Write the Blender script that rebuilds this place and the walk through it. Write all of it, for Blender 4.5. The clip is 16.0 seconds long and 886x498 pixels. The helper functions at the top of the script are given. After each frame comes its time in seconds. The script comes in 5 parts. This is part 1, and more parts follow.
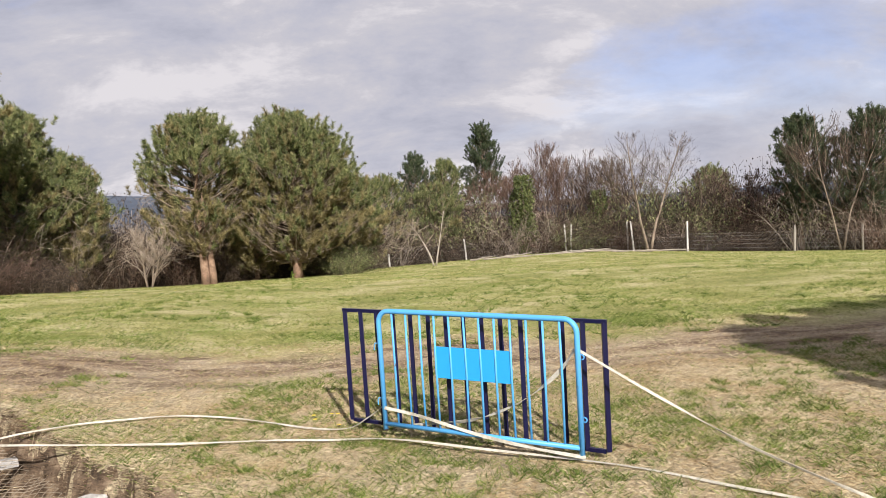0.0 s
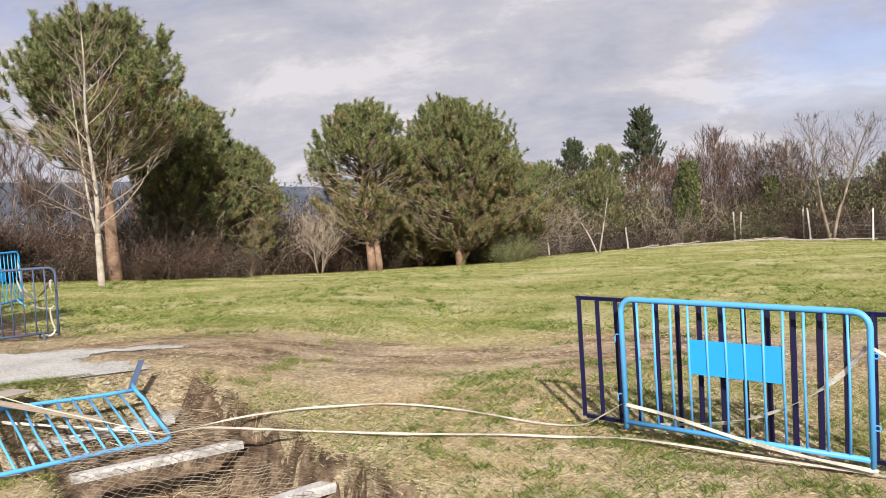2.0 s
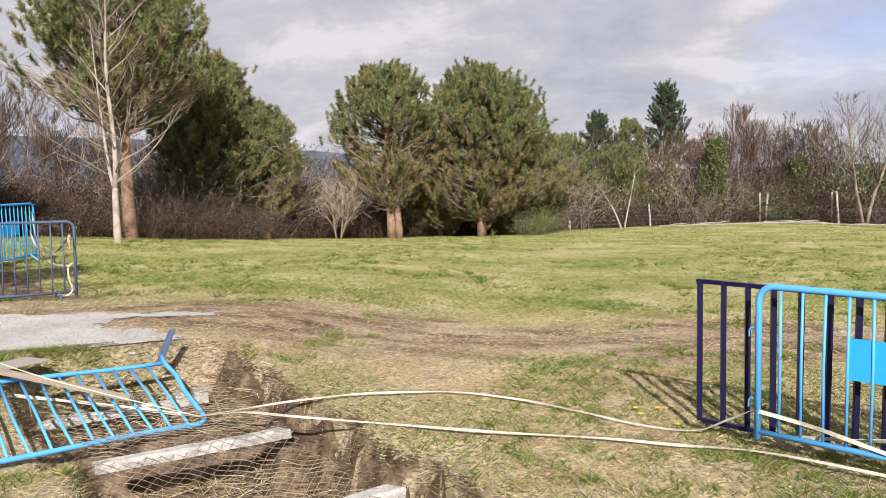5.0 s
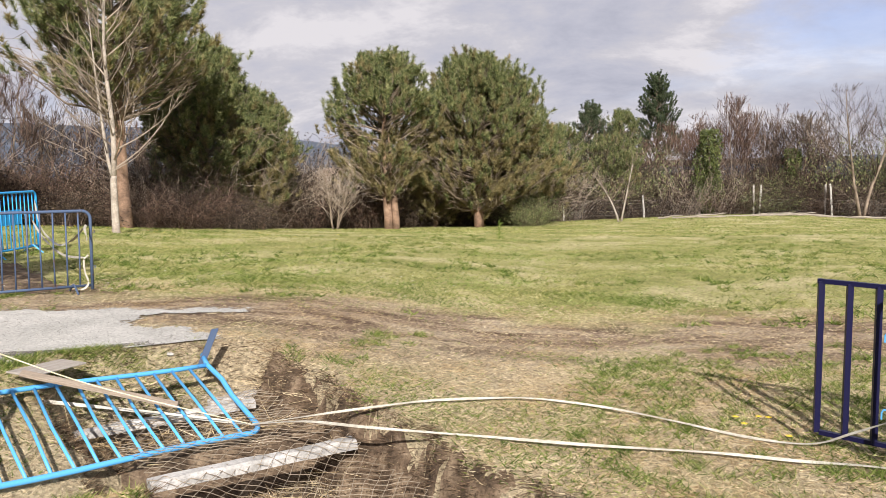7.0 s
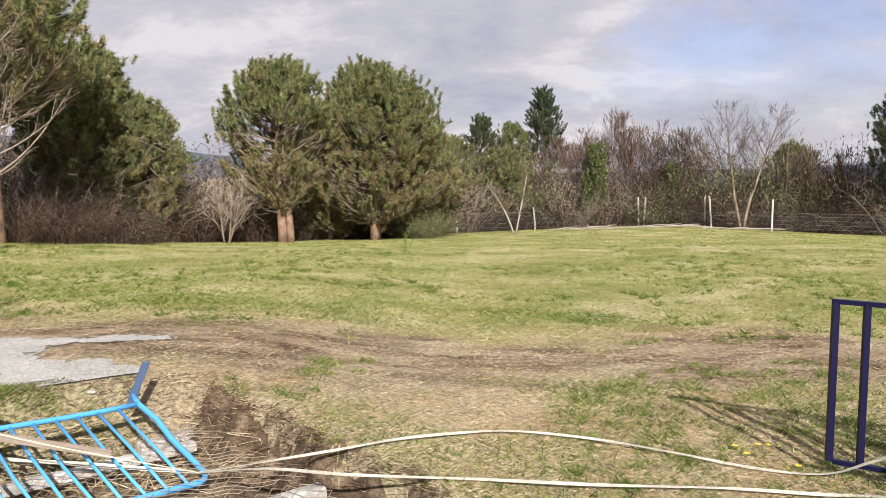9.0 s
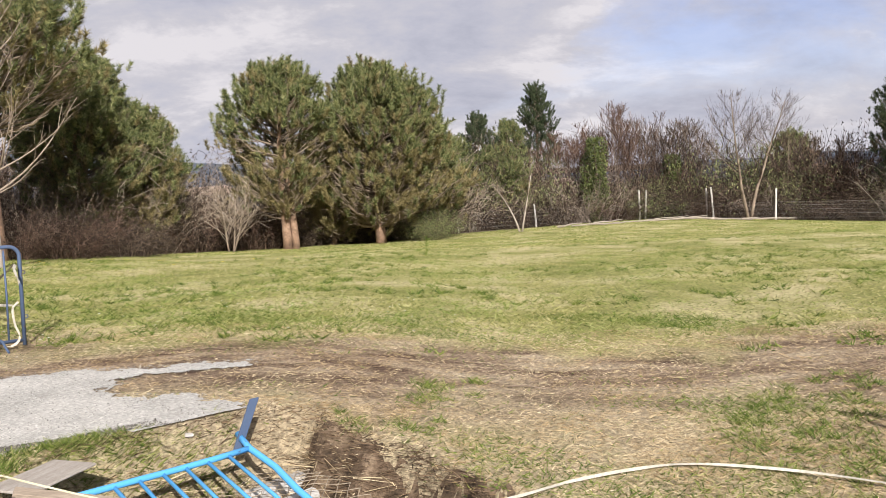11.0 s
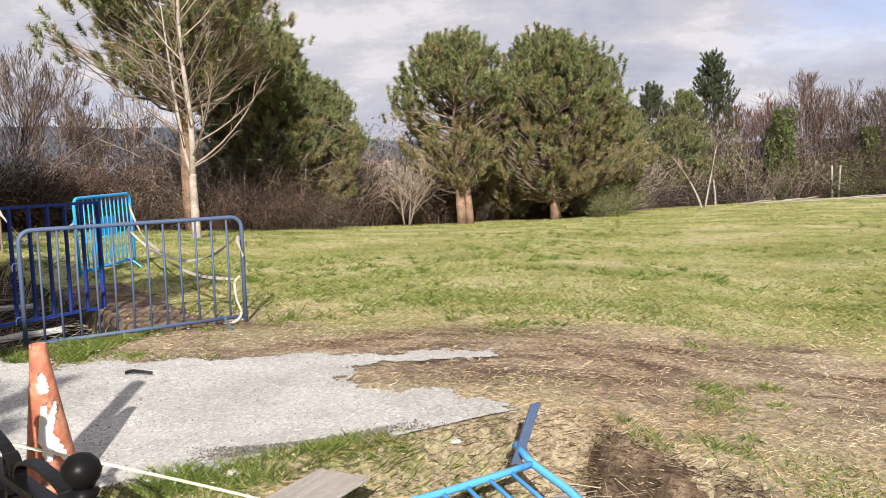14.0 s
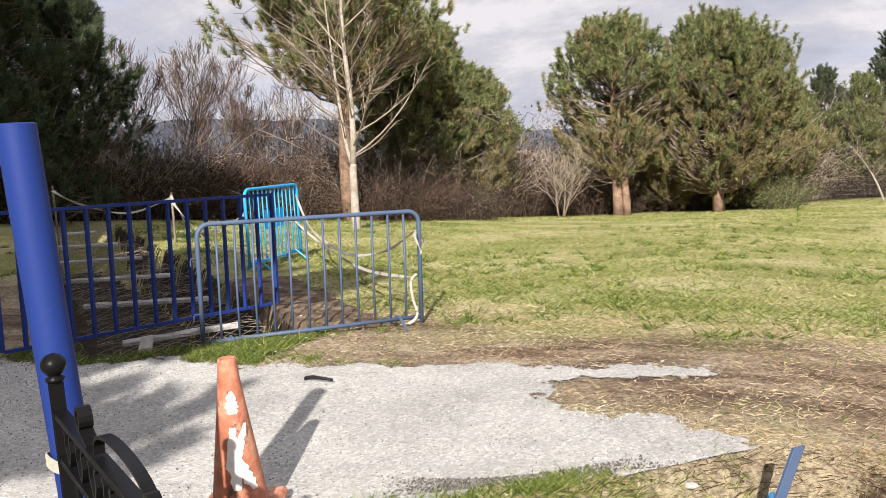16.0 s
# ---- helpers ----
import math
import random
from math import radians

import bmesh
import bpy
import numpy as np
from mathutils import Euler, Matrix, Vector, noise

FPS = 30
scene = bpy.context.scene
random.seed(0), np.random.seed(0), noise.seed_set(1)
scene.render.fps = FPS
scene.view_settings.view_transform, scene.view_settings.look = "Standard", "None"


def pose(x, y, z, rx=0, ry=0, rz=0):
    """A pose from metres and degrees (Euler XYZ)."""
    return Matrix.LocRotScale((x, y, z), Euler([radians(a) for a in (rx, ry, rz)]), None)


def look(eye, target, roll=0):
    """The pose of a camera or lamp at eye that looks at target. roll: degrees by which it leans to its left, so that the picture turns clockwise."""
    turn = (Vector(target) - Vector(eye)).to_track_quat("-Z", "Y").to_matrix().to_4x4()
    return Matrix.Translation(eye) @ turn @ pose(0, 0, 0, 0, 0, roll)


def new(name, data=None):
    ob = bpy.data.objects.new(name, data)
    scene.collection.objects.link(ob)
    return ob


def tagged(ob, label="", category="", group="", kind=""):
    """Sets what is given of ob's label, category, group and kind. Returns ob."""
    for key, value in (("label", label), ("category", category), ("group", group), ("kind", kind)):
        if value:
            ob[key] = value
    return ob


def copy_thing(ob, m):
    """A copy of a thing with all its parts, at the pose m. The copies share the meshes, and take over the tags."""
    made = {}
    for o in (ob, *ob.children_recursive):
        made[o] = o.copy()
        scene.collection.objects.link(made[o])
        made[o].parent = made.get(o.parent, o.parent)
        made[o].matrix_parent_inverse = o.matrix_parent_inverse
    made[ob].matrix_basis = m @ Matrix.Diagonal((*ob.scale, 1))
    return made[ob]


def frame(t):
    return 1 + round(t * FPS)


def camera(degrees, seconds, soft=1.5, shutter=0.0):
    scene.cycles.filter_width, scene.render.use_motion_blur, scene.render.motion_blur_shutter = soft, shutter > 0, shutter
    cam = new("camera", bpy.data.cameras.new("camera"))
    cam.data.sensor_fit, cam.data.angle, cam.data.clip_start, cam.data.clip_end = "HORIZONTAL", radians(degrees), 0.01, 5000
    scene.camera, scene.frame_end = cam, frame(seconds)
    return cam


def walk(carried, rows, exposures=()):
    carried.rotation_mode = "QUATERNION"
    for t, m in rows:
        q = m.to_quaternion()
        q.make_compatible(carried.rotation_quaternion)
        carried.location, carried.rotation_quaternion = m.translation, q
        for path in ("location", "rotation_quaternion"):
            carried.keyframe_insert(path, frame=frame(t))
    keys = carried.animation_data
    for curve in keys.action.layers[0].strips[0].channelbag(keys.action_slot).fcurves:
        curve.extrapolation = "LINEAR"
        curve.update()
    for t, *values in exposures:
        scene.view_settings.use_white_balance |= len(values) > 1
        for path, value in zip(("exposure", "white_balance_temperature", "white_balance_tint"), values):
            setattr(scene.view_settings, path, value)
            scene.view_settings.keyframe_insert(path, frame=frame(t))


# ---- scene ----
cam = camera(54.7, 16.0, soft=0.8)
PATH = [
    (0, (-0.104, 0.306, 2.07), (-0.083, 2.3, 1.916), -3.6),
    (0.5, (-0.282, 0.403, 2.055), (-0.401, 2.393, 1.902), -4.4),
    (1, (-0.46, 0.572, 2.044), (-0.691, 2.553, 1.899), -4.5),
    (1.5, (-0.66, 0.681, 2.028), (-0.95, 2.655, 1.88), -4.0),
    (2, (-0.839, 0.761, 2.034), (-1.163, 2.728, 1.877), -4.1),
    (2.5, (-0.988, 0.989, 2.007), (-1.353, 2.949, 1.848), -4.7),
    (3, (-1.062, 1.109, 2.008), (-1.409, 3.071, 1.836), -4.4),
    (3.5, (-1.136, 1.226, 1.991), (-1.408, 3.199, 1.803), -3.7),
    (4, (-1.286, 1.389, 1.993), (-1.509, 3.367, 1.8), -3.1),
    (4.5, (-1.438, 1.595, 1.96), (-1.714, 3.564, 1.749), -2.3),
    (5, (-1.608, 1.718, 1.956), (-1.954, 3.675, 1.73), -1.9),
    (5.2, (-1.685, 1.755, 1.948), (-2.046, 3.709, 1.722), -1.8),
    (7.3, (-2.503, 2.229, 1.948), (-2.773, 4.194, 1.694), -1.3),
    (7.5, (-2.565, 2.283, 1.96), (-2.772, 4.256, 1.705), -0.8),
    (8, (-2.728, 2.369, 1.937), (-2.861, 4.347, 1.673), -0.5),
    (8.5, (-2.906, 2.578, 1.941), (-2.993, 4.56, 1.693), -0.8),
    (9, (-3.102, 2.689, 1.945), (-3.134, 4.676, 1.716), -1.0),
    (9.2, (-3.2, 2.743, 1.963), (-3.215, 4.73, 1.737), -1.2),
    (11.3, (-4.287, 3.657, 1.918), (-4.285, 5.644, 1.686), -3.3),
    (11.5, (-4.337, 3.721, 1.893), (-4.339, 5.707, 1.657), -3.6),
    (12, (-4.489, 4.001, 1.866), (-4.531, 5.986, 1.629), -3.7),
    (12.5, (-4.595, 4.112, 1.858), (-4.657, 6.097, 1.626), -3.0),
    (13, (-4.781, 4.233, 1.874), (-4.895, 6.216, 1.646), -2.4),
    (13.5, (-4.921, 4.293, 1.874), (-5.155, 6.265, 1.638), -2.8),
    (14, (-5.08, 4.489, 1.865), (-5.437, 6.439, 1.598), -3.2),
    (14.5, (-5.199, 4.597, 1.864), (-5.614, 6.533, 1.58), -2.8),
    (15, (-5.366, 4.771, 1.865), (-5.812, 6.698, 1.569), -2.6),
    (15.5, (-5.498, 4.911, 1.847), (-6.045, 6.811, 1.544), -3.4),
    (16, (-5.612, 5.057, 1.87), (-6.291, 6.918, 1.599), -3.7),
]
walk(cam, [(t, look(eye, target, roll)) for t, eye, target, roll in PATH], exposures=[(0.0, 0.37, 6500, 14), (5.0, 0.41, 6500, 14), (12.0, 0.41, 6500, 14), (16.0, 0.55, 6500, 14)])

CLOUD = 4.6

# ---------------------------------------------------------------- world, sun
SUN_ELEV, SUN_SIDE = radians(30), radians(14)
world = bpy.data.worlds.new("sky")
scene.world = world
world.use_nodes = True
wn, wl = world.node_tree.nodes, world.node_tree.links
bg = wn["Background"]
sky = wn.new("ShaderNodeTexSky")
sky.sky_type = "NISHITA"
sky.sun_disc = False
sky.sun_elevation, sky.sun_rotation = SUN_ELEV, math.pi - SUN_SIDE
sky.dust_density, sky.air_density, sky.ozone_density = 0.7, 1.0, 3.0


def wmath(op, a, b=None):
    n = wn.new("ShaderNodeMath")
    n.operation = op
    for i, v in enumerate((a, b)):
        if v is None:
            continue
        if isinstance(v, (int, float)):
            n.inputs[i].default_value = v
        else:
            wl.new(v, n.inputs[i])
    return n.outputs[0]


tc = wn.new("ShaderNodeTexCoord")
sep = wn.new("ShaderNodeSeparateXYZ")
wl.new(tc.outputs["Generated"], sep.inputs[0])
lift = wmath("ADD", wmath("MAXIMUM", sep.outputs[2], 0.0), 0.42)
com = wn.new("ShaderNodeCombineXYZ")
wl.new(wmath("DIVIDE", sep.outputs[0], lift), com.inputs[0])
wl.new(wmath("DIVIDE", sep.outputs[1], lift), com.inputs[1])


def wnoise(scale, detail, rough, offset):
    mp = wn.new("ShaderNodeMapping")
    mp.inputs["Location"].default_value = offset
    mp.inputs["Scale"].default_value = (0.75, 1.0, 1)
    wl.new(com.outputs[0], mp.inputs[0])
    n = wn.new("ShaderNodeTexNoise")
    n.inputs["Scale"].default_value, n.inputs["Detail"].default_value = scale, detail
    n.inputs["Roughness"].default_value, n.inputs["Distortion"].default_value = rough, 0.25
    wl.new(mp.outputs[0], n.inputs["Vector"])
    return n.outputs["Fac"]


def wramp(fac, stops):
    r = wn.new("ShaderNodeValToRGB")
    r.color_ramp.elements[0].position, r.color_ramp.elements[0].color = stops[0][0], (*stops[0][1], 1)
    r.color_ramp.elements[1].position, r.color_ramp.elements[1].color = stops[-1][0], (*stops[-1][1], 1)
    for p, c in stops[1:-1]:
        r.color_ramp.elements.new(p).color = (*c, 1)
    wl.new(fac, r.inputs[0])
    return r.outputs[0]


cover = wramp(wnoise(1.1, 12, 0.60, (3.1, 0.4, 0)), [(0.36, (0.5, 0.5, 0.5)), (0.47, (1, 1, 1))])
shade = wramp(wnoise(3.2, 12, 0.64, (7.7, 2.2, 0)), [(0.32, (0.70, 0.735, 0.87)), (0.45, (0.87, 0.895, 1.02)), (0.54, (1.0, 1.0, 1.07)), (0.62, (1.27, 1.25, 1.28))])
scale_ = wn.new("ShaderNodeVectorMath")
scale_.operation = "SCALE"
scale_.inputs[3].default_value = CLOUD
wl.new(shade, scale_.inputs[0])
blue = wn.new("ShaderNodeVectorMath")
blue.operation = "MULTIPLY"
blue.inputs[1].default_value = (0.98, 0.91, 1.16)
wl.new(sky.outputs[0], blue.inputs[0])
mixc = wn.new("ShaderNodeMix")
mixc.data_type = "RGBA"
wl.new(cover, mixc.inputs[0])
wl.new(blue.outputs[0], mixc.inputs[6])
wl.new(scale_.outputs[0], mixc.inputs[7])
wl.new(mixc.outputs[2], bg.inputs[0])
bg.inputs[1].default_value = 0.1

sun = new("sun", bpy.data.lights.new("sun", "SUN"))
sun.data.energy, sun.data.angle, sun.data.color = 5.3, radians(0.6), (1.0, 0.965, 0.90)
sun.matrix_world = look((0, 0, 0), (-math.sin(SUN_SIDE) * math.cos(SUN_ELEV), math.cos(SUN_SIDE) * math.cos(SUN_ELEV), -math.sin(SUN_ELEV)))


# ---------------------------------------------------------------- materials
def node_mat(name, rough=0.8, metal=0.0, spec=0.3):
    m = bpy.data.materials.new(name)
    m.use_nodes = True
    b = m.node_tree.nodes["Principled BSDF"]
    b.inputs["Roughness"].default_value, b.inputs["Metallic"].default_value = rough, metal
    b.inputs["Specular IOR Level"].default_value = spec
    return m, m.node_tree.nodes, m.node_tree.links, b


def add_noise(m, scale, detail=4.0, rough=0.55, coord="Position", stretch=None):
    n, l = m.node_tree.nodes, m.node_tree.links
    if coord == "Position":
        src = n.new("ShaderNodeNewGeometry").outputs["Position"]
    else:
        src = n.new("ShaderNodeTexCoord").outputs["Object"]
    if stretch:
        mp = n.new("ShaderNodeMapping")
        mp.inputs["Scale"].default_value = stretch
        l.new(src, mp.inputs[0])
        src = mp.outputs[0]
    t = n.new("ShaderNodeTexNoise")
    t.inputs["Scale"].default_value, t.inputs["Detail"].default_value, t.inputs["Roughness"].default_value = scale, detail, rough
    l.new(src, t.inputs["Vector"])
    return t.outputs["Fac"]


def add_ramp(m, fac, stops):
    r = m.node_tree.nodes.new("ShaderNodeValToRGB")
    e = r.color_ramp.elements
    e[0].position, e[0].color = stops[0][0], (*stops[0][1], 1)
    e[1].position, e[1].color = stops[-1][0], (*stops[-1][1], 1)
    for p, c in stops[1:-1]:
        e.new(p).color = (*c, 1)
    m.node_tree.links.new(fac, r.inputs[0])
    return r.outputs[0]


def add_mix(m, fac, a, b, kind="MIX"):
    x = m.node_tree.nodes.new("ShaderNodeMix")
    x.data_type, x.blend_type = "RGBA", kind
    for i, v in ((0, fac), (6, a), (7, b)):
        if isinstance(v, tuple):
            x.inputs[i].default_value = (*v, 1)
        elif isinstance(v, (int, float)):
            x.inputs[i].default_value = v
        else:
            m.node_tree.links.new(v, x.inputs[i])
    return x.outputs[2]


def add_math(m, op, a, b=0.0, clamp=False):
    x = m.node_tree.nodes.new("ShaderNodeMath")
    x.operation, x.use_clamp = op, clamp
    for i, v in enumerate((a, b)):
        if isinstance(v, (int, float)):
            x.inputs[i].default_value = v
        else:
            m.node_tree.links.new(v, x.inputs[i])
    return x.outputs[0]


def add_bump(m, height, strength, distance):
    b = m.node_tree.nodes.new("ShaderNodeBump")
    b.inputs["Strength"].default_value, b.inputs["Distance"].default_value = strength, distance
    m.node_tree.links.new(height, b.inputs["Height"])
    m.node_tree.links.new(b.outputs[0], m.node_tree.nodes["Principled BSDF"].inputs["Normal"])


BW = ((0.0, (0, 0, 0)), (1.0, (1, 1, 1)))


def painted_steel(name, colour, dark, rust, rough=0.38, amount=0.60, spec=0.4):
    """Paint over steel, with faded areas, scratches and rust that starts in spots."""
    m, n, l, b = node_mat(name, rough, 0.0, spec)
    tone = add_mix(m, add_noise(m, 3.0, 5), colour, dark)
    spots = add_ramp(m, add_noise(m, 9.0, 8, 0.72), [(amount, (0, 0, 0)), (amount + 0.05, (1, 1, 1))])
    fine = add_noise(m, 140.0, 3)
    tone = add_mix(m, 0.14, tone, add_ramp(m, fine, BW), "OVERLAY")
    l.new(add_mix(m, spots, tone, rust), b.inputs["Base Color"])
    l.new(add_math(m, "ADD", add_math(m, "MULTIPLY", spots, 0.4), rough), b.inputs["Roughness"])
    add_bump(m, fine, 0.12, 0.002)
    return m


def mottled(name, stops, scale=4.0, fine=60.0, rough=0.85, bump=0.4, depth=0.01, coord="Position", stretch=None, spec=0.25):
    m, n, l, b = node_mat(name, rough, 0.0, spec)
    base = add_ramp(m, add_noise(m, scale, 8, 0.62, coord, stretch), stops)
    grain = add_noise(m, fine, 5, 0.65, coord, stretch)
    l.new(add_mix(m, 0.45, base, add_ramp(m, grain, ((0.25, (0.12, 0.12, 0.12)), (0.75, (0.9, 0.9, 0.9)))), "OVERLAY"), b.inputs["Base Color"])
    if bump:
        add_bump(m, grain, bump, depth)
    return m


def island_mat(name, stops, rough=0.75, spec=0.2, patch=None, sheer=0.0, clump=0.0):
    """Blades, needles and leaves: a tone for each island, and slow drift over the place."""
    m, n, l, b = node_mat(name, rough, 0.0, spec)
    rnd = n.new("ShaderNodeNewGeometry").outputs["Random Per Island"]
    c = add_ramp(m, rnd, stops)
    if patch:
        c = add_mix(m, add_ramp(m, add_noise(m, patch[0], 4), ((0.4, (0, 0, 0)), (0.62, (1, 1, 1)))), c, patch[1], "MULTIPLY")
    if clump:
        c = add_mix(m, add_ramp(m, add_noise(m, clump, 3), ((0.38, (0, 0, 0)), (0.6, (1, 1, 1)))), c, (0.55, 0.60, 0.52), "MULTIPLY")
    l.new(c, b.inputs["Base Color"])
    if sheer:
        t = n.new("ShaderNodeBsdfTranslucent")
        l.new(c, t.inputs[0])
        x = n.new("ShaderNodeMixShader")
        x.inputs[0].default_value = sheer
        l.new(b.outputs[0], x.inputs[1])
        l.new(t.outputs[0], x.inputs[2])
        l.new(x.outputs[0], n["Material Output"].inputs["Surface"])
    return m


RUST = (0.11, 0.055, 0.03)
M_LIGHT = painted_steel("light_blue_paint", (0.085, 0.40, 0.80), (0.10, 0.36, 0.68), RUST, 0.4, 0.625)
M_PLATE = painted_steel("plate_blue_paint", (0.02, 0.36, 0.78), (0.025, 0.34, 0.72), RUST, 0.42, 0.72)
M_DARK = painted_steel("navy_paint", (0.007, 0.007, 0.038), (0.009, 0.008, 0.035), (0.05, 0.035, 0.035), 0.4, 0.70, 0.25)
M_ROYAL = painted_steel("royal_blue_paint", (0.013, 0.038, 0.21), (0.015, 0.034, 0.16), (0.09, 0.06, 0.05), 0.55, 0.69, 0.25)
M_FADED = painted_steel("faded_blue_paint", (0.05, 0.088, 0.18), (0.10, 0.135, 0.20), (0.12, 0.085, 0.07), 0.55, 0.58)
M_BLACK = painted_steel("black_iron_paint", (0.006, 0.006, 0.0065), (0.010, 0.0095, 0.009), (0.07, 0.045, 0.035), 0.38, 0.69, 0.12)
M_TAPE = mottled("tape", ((0.3, (0.38, 0.35, 0.28)), (0.7, (0.60, 0.56, 0.47))), 3.0, 40, 0.5, 0.1, 0.002)
M_STRING = mottled("yellow_string", ((0.3, (0.60, 0.56, 0.34)), (0.7, (0.74, 0.70, 0.55))), 3.0, 40, 0.6, 0.1, 0.002)
M_CONC = mottled("concrete", ((0.3, (0.26, 0.25, 0.23)), (0.55, (0.48, 0.46, 0.43)), (0.75, (0.60, 0.58, 0.55))), 5.0, 45, 0.9, 0.5, 0.008)
M_BOARD = mottled("weathered_plywood", ((0.3, (0.30, 0.26, 0.22)), (0.7, (0.44, 0.40, 0.35))), 3.0, 30, 0.85, 0.25, 0.004, "Object", (1, 8, 1))
M_PLANK = mottled("weathered_wood", ((0.3, (0.25, 0.20, 0.15)), (0.7, (0.42, 0.34, 0.26))), 4.0, 30, 0.85, 0.3, 0.004, "Object", (1, 9, 9))
M_LOG = mottled("grey_wood", ((0.3, (0.22, 0.19, 0.15)), (0.7, (0.38, 0.33, 0.27))), 4.0, 30, 0.9, 0.3, 0.01)
M_FPOST = mottled("whitewashed_post", ((0.3, (0.50, 0.46, 0.40)), (0.7, (0.70, 0.67, 0.60))), 3.0, 25, 0.9, 0.3, 0.01)
M_FPOST2 = mottled("old_post", ((0.3, (0.26, 0.23, 0.19)), (0.7, (0.42, 0.38, 0.32))), 3.0, 25, 0.9, 0.3, 0.01)
M_WIRE = mottled("galvanised_wire", ((0.3, (0.30, 0.28, 0.25)), (0.7, (0.45, 0.42, 0.38))), 3.0, 30, 0.5, 0.0)
M_NET = mottled("rusty_wire_net", ((0.3, (0.17, 0.13, 0.09)), (0.7, (0.38, 0.32, 0.24))), 3.0, 30, 0.6, 0.0)
M_BARK = mottled("pine_bark", ((0.3, (0.13, 0.085, 0.06)), (0.55, (0.28, 0.18, 0.12)), (0.75, (0.40, 0.29, 0.21))), 2.5, 22, 0.95, 0.8, 0.03)
M_LIMB = mottled("limb_bark", ((0.3, (0.12, 0.09, 0.065)), (0.7, (0.32, 0.255, 0.19))), 2.5, 20, 0.95, 0.3, 0.01)
M_BIRCH = mottled("pale_bark", ((0.3, (0.20, 0.165, 0.13)), (0.6, (0.42, 0.365, 0.30)), (0.8, (0.58, 0.53, 0.46))), 3.0, 25, 0.9, 0.4, 0.01)
M_TWIG = island_mat("twigs", ((0.0, (0.022, 0.016, 0.012)), (0.6, (0.075, 0.053, 0.039)), (0.85, (0.16, 0.12, 0.088)), (1.0, (0.34, 0.265, 0.2))), 0.9)
M_REDTWIG = island_mat("reddish_twigs", ((0.0, (0.03, 0.018, 0.013)), (0.6, (0.10, 0.06, 0.043)), (0.85, (0.2, 0.13, 0.095)), (1.0, (0.34, 0.24, 0.18))), 0.9)
M_PALETWIG = island_mat("pale_twigs", ((0.0, (0.20, 0.16, 0.12)), (0.6, (0.36, 0.29, 0.22)), (1.0, (0.46, 0.39, 0.31))), 0.9)
M_TANTWIG = island_mat("tan_twigs", ((0.0, (0.09, 0.068, 0.05)), (0.6, (0.22, 0.172, 0.13)), (1.0, (0.38, 0.315, 0.25))), 0.9)
M_NEEDLE = island_mat("pine_needles", ((0.0, (0.045, 0.062, 0.026)), (0.4, (0.15, 0.18, 0.066)), (0.75, (0.31, 0.325, 0.125)), (1.0, (0.50, 0.46, 0.22))), 0.6, 0.35, None, 0.08, 4.5)
M_NEEDLE2 = island_mat("olive_needles", ((0.0, (0.10, 0.085, 0.037)), (0.5, (0.29, 0.235, 0.10)), (1.0, (0.52, 0.42, 0.22))), 0.65, 0.3, None, 0.15, 4.5)
M_NEEDLE3 = island_mat("dark_needles", ((0.0, (0.026, 0.042, 0.024)), (0.6, (0.07, 0.095, 0.045)), (1.0, (0.14, 0.16, 0.075))), 0.6, 0.3, None, 0.1)
M_LEAF = island_mat("ivy_leaves", ((0.0, (0.035, 0.05, 0.014)), (0.5, (0.10, 0.125, 0.035)), (1.0, (0.22, 0.24, 0.08))), 0.5, 0.4, None, 0.25)
M_DRYLEAF = island_mat("dry_leaves", ((0.0, (0.04, 0.027, 0.017)), (0.5, (0.11, 0.07, 0.043)), (1.0, (0.24, 0.165, 0.10))), 0.85)
M_HEDGELEAF = island_mat("hedge_litter_leaves", ((0.0, (0.016, 0.012, 0.009)), (0.55, (0.05, 0.036, 0.024)), (1.0, (0.14, 0.10, 0.065))), 0.9)
M_GRAVEL = island_mat("loose_gravel", ((0.0, (0.12, 0.115, 0.105)), (0.5, (0.30, 0.29, 0.27)), (1.0, (0.50, 0.49, 0.465))), 0.95)
# dark crumb tones in place of the shadow band at the lane's edge
M_SHADOWGRIT = island_mat("shadow_grit", ((0.0, (0.05, 0.046, 0.04)), (0.6, (0.12, 0.11, 0.10)), (1.0, (0.26, 0.24, 0.215))), 0.95)
M_STRAW = island_mat("straw", ((0.0, (0.19, 0.138, 0.077)), (0.35, (0.44, 0.345, 0.205)), (0.75, (0.62, 0.515, 0.33)), (1.0, (0.73, 0.63, 0.44))), 0.75, 0.2, (1.3, (0.8, 0.72, 0.62)))
M_GRASS = island_mat("grass_blades", ((0.0, (0.05, 0.085, 0.012)), (0.5, (0.15, 0.205, 0.034)), (0.85, (0.31, 0.34, 0.09)), (1.0, (0.52, 0.48, 0.22))), 0.65, 0.3, (0.9, (0.75, 0.85, 0.7)), 0.3)
M_FIELD = island_mat("field_grass", ((0.0, (0.10, 0.12, 0.024)), (0.4, (0.31, 0.31, 0.095)), (0.75, (0.52, 0.475, 0.20)), (1.0, (0.62, 0.54, 0.31))), 0.7, 0.25, (0.9, (0.62, 0.80, 0.52)), 0.3)
M_FLOWER = mottled("daisy_petals", ((0.3, (0.78, 0.78, 0.74)), (0.7, (0.85, 0.84, 0.78))), 3, 30, 0.7, 0)
M_YELLOW = mottled("dandelion_petals", ((0.3, (0.75, 0.55, 0.03)), (0.7, (0.85, 0.66, 0.05))), 3, 30, 0.7, 0)
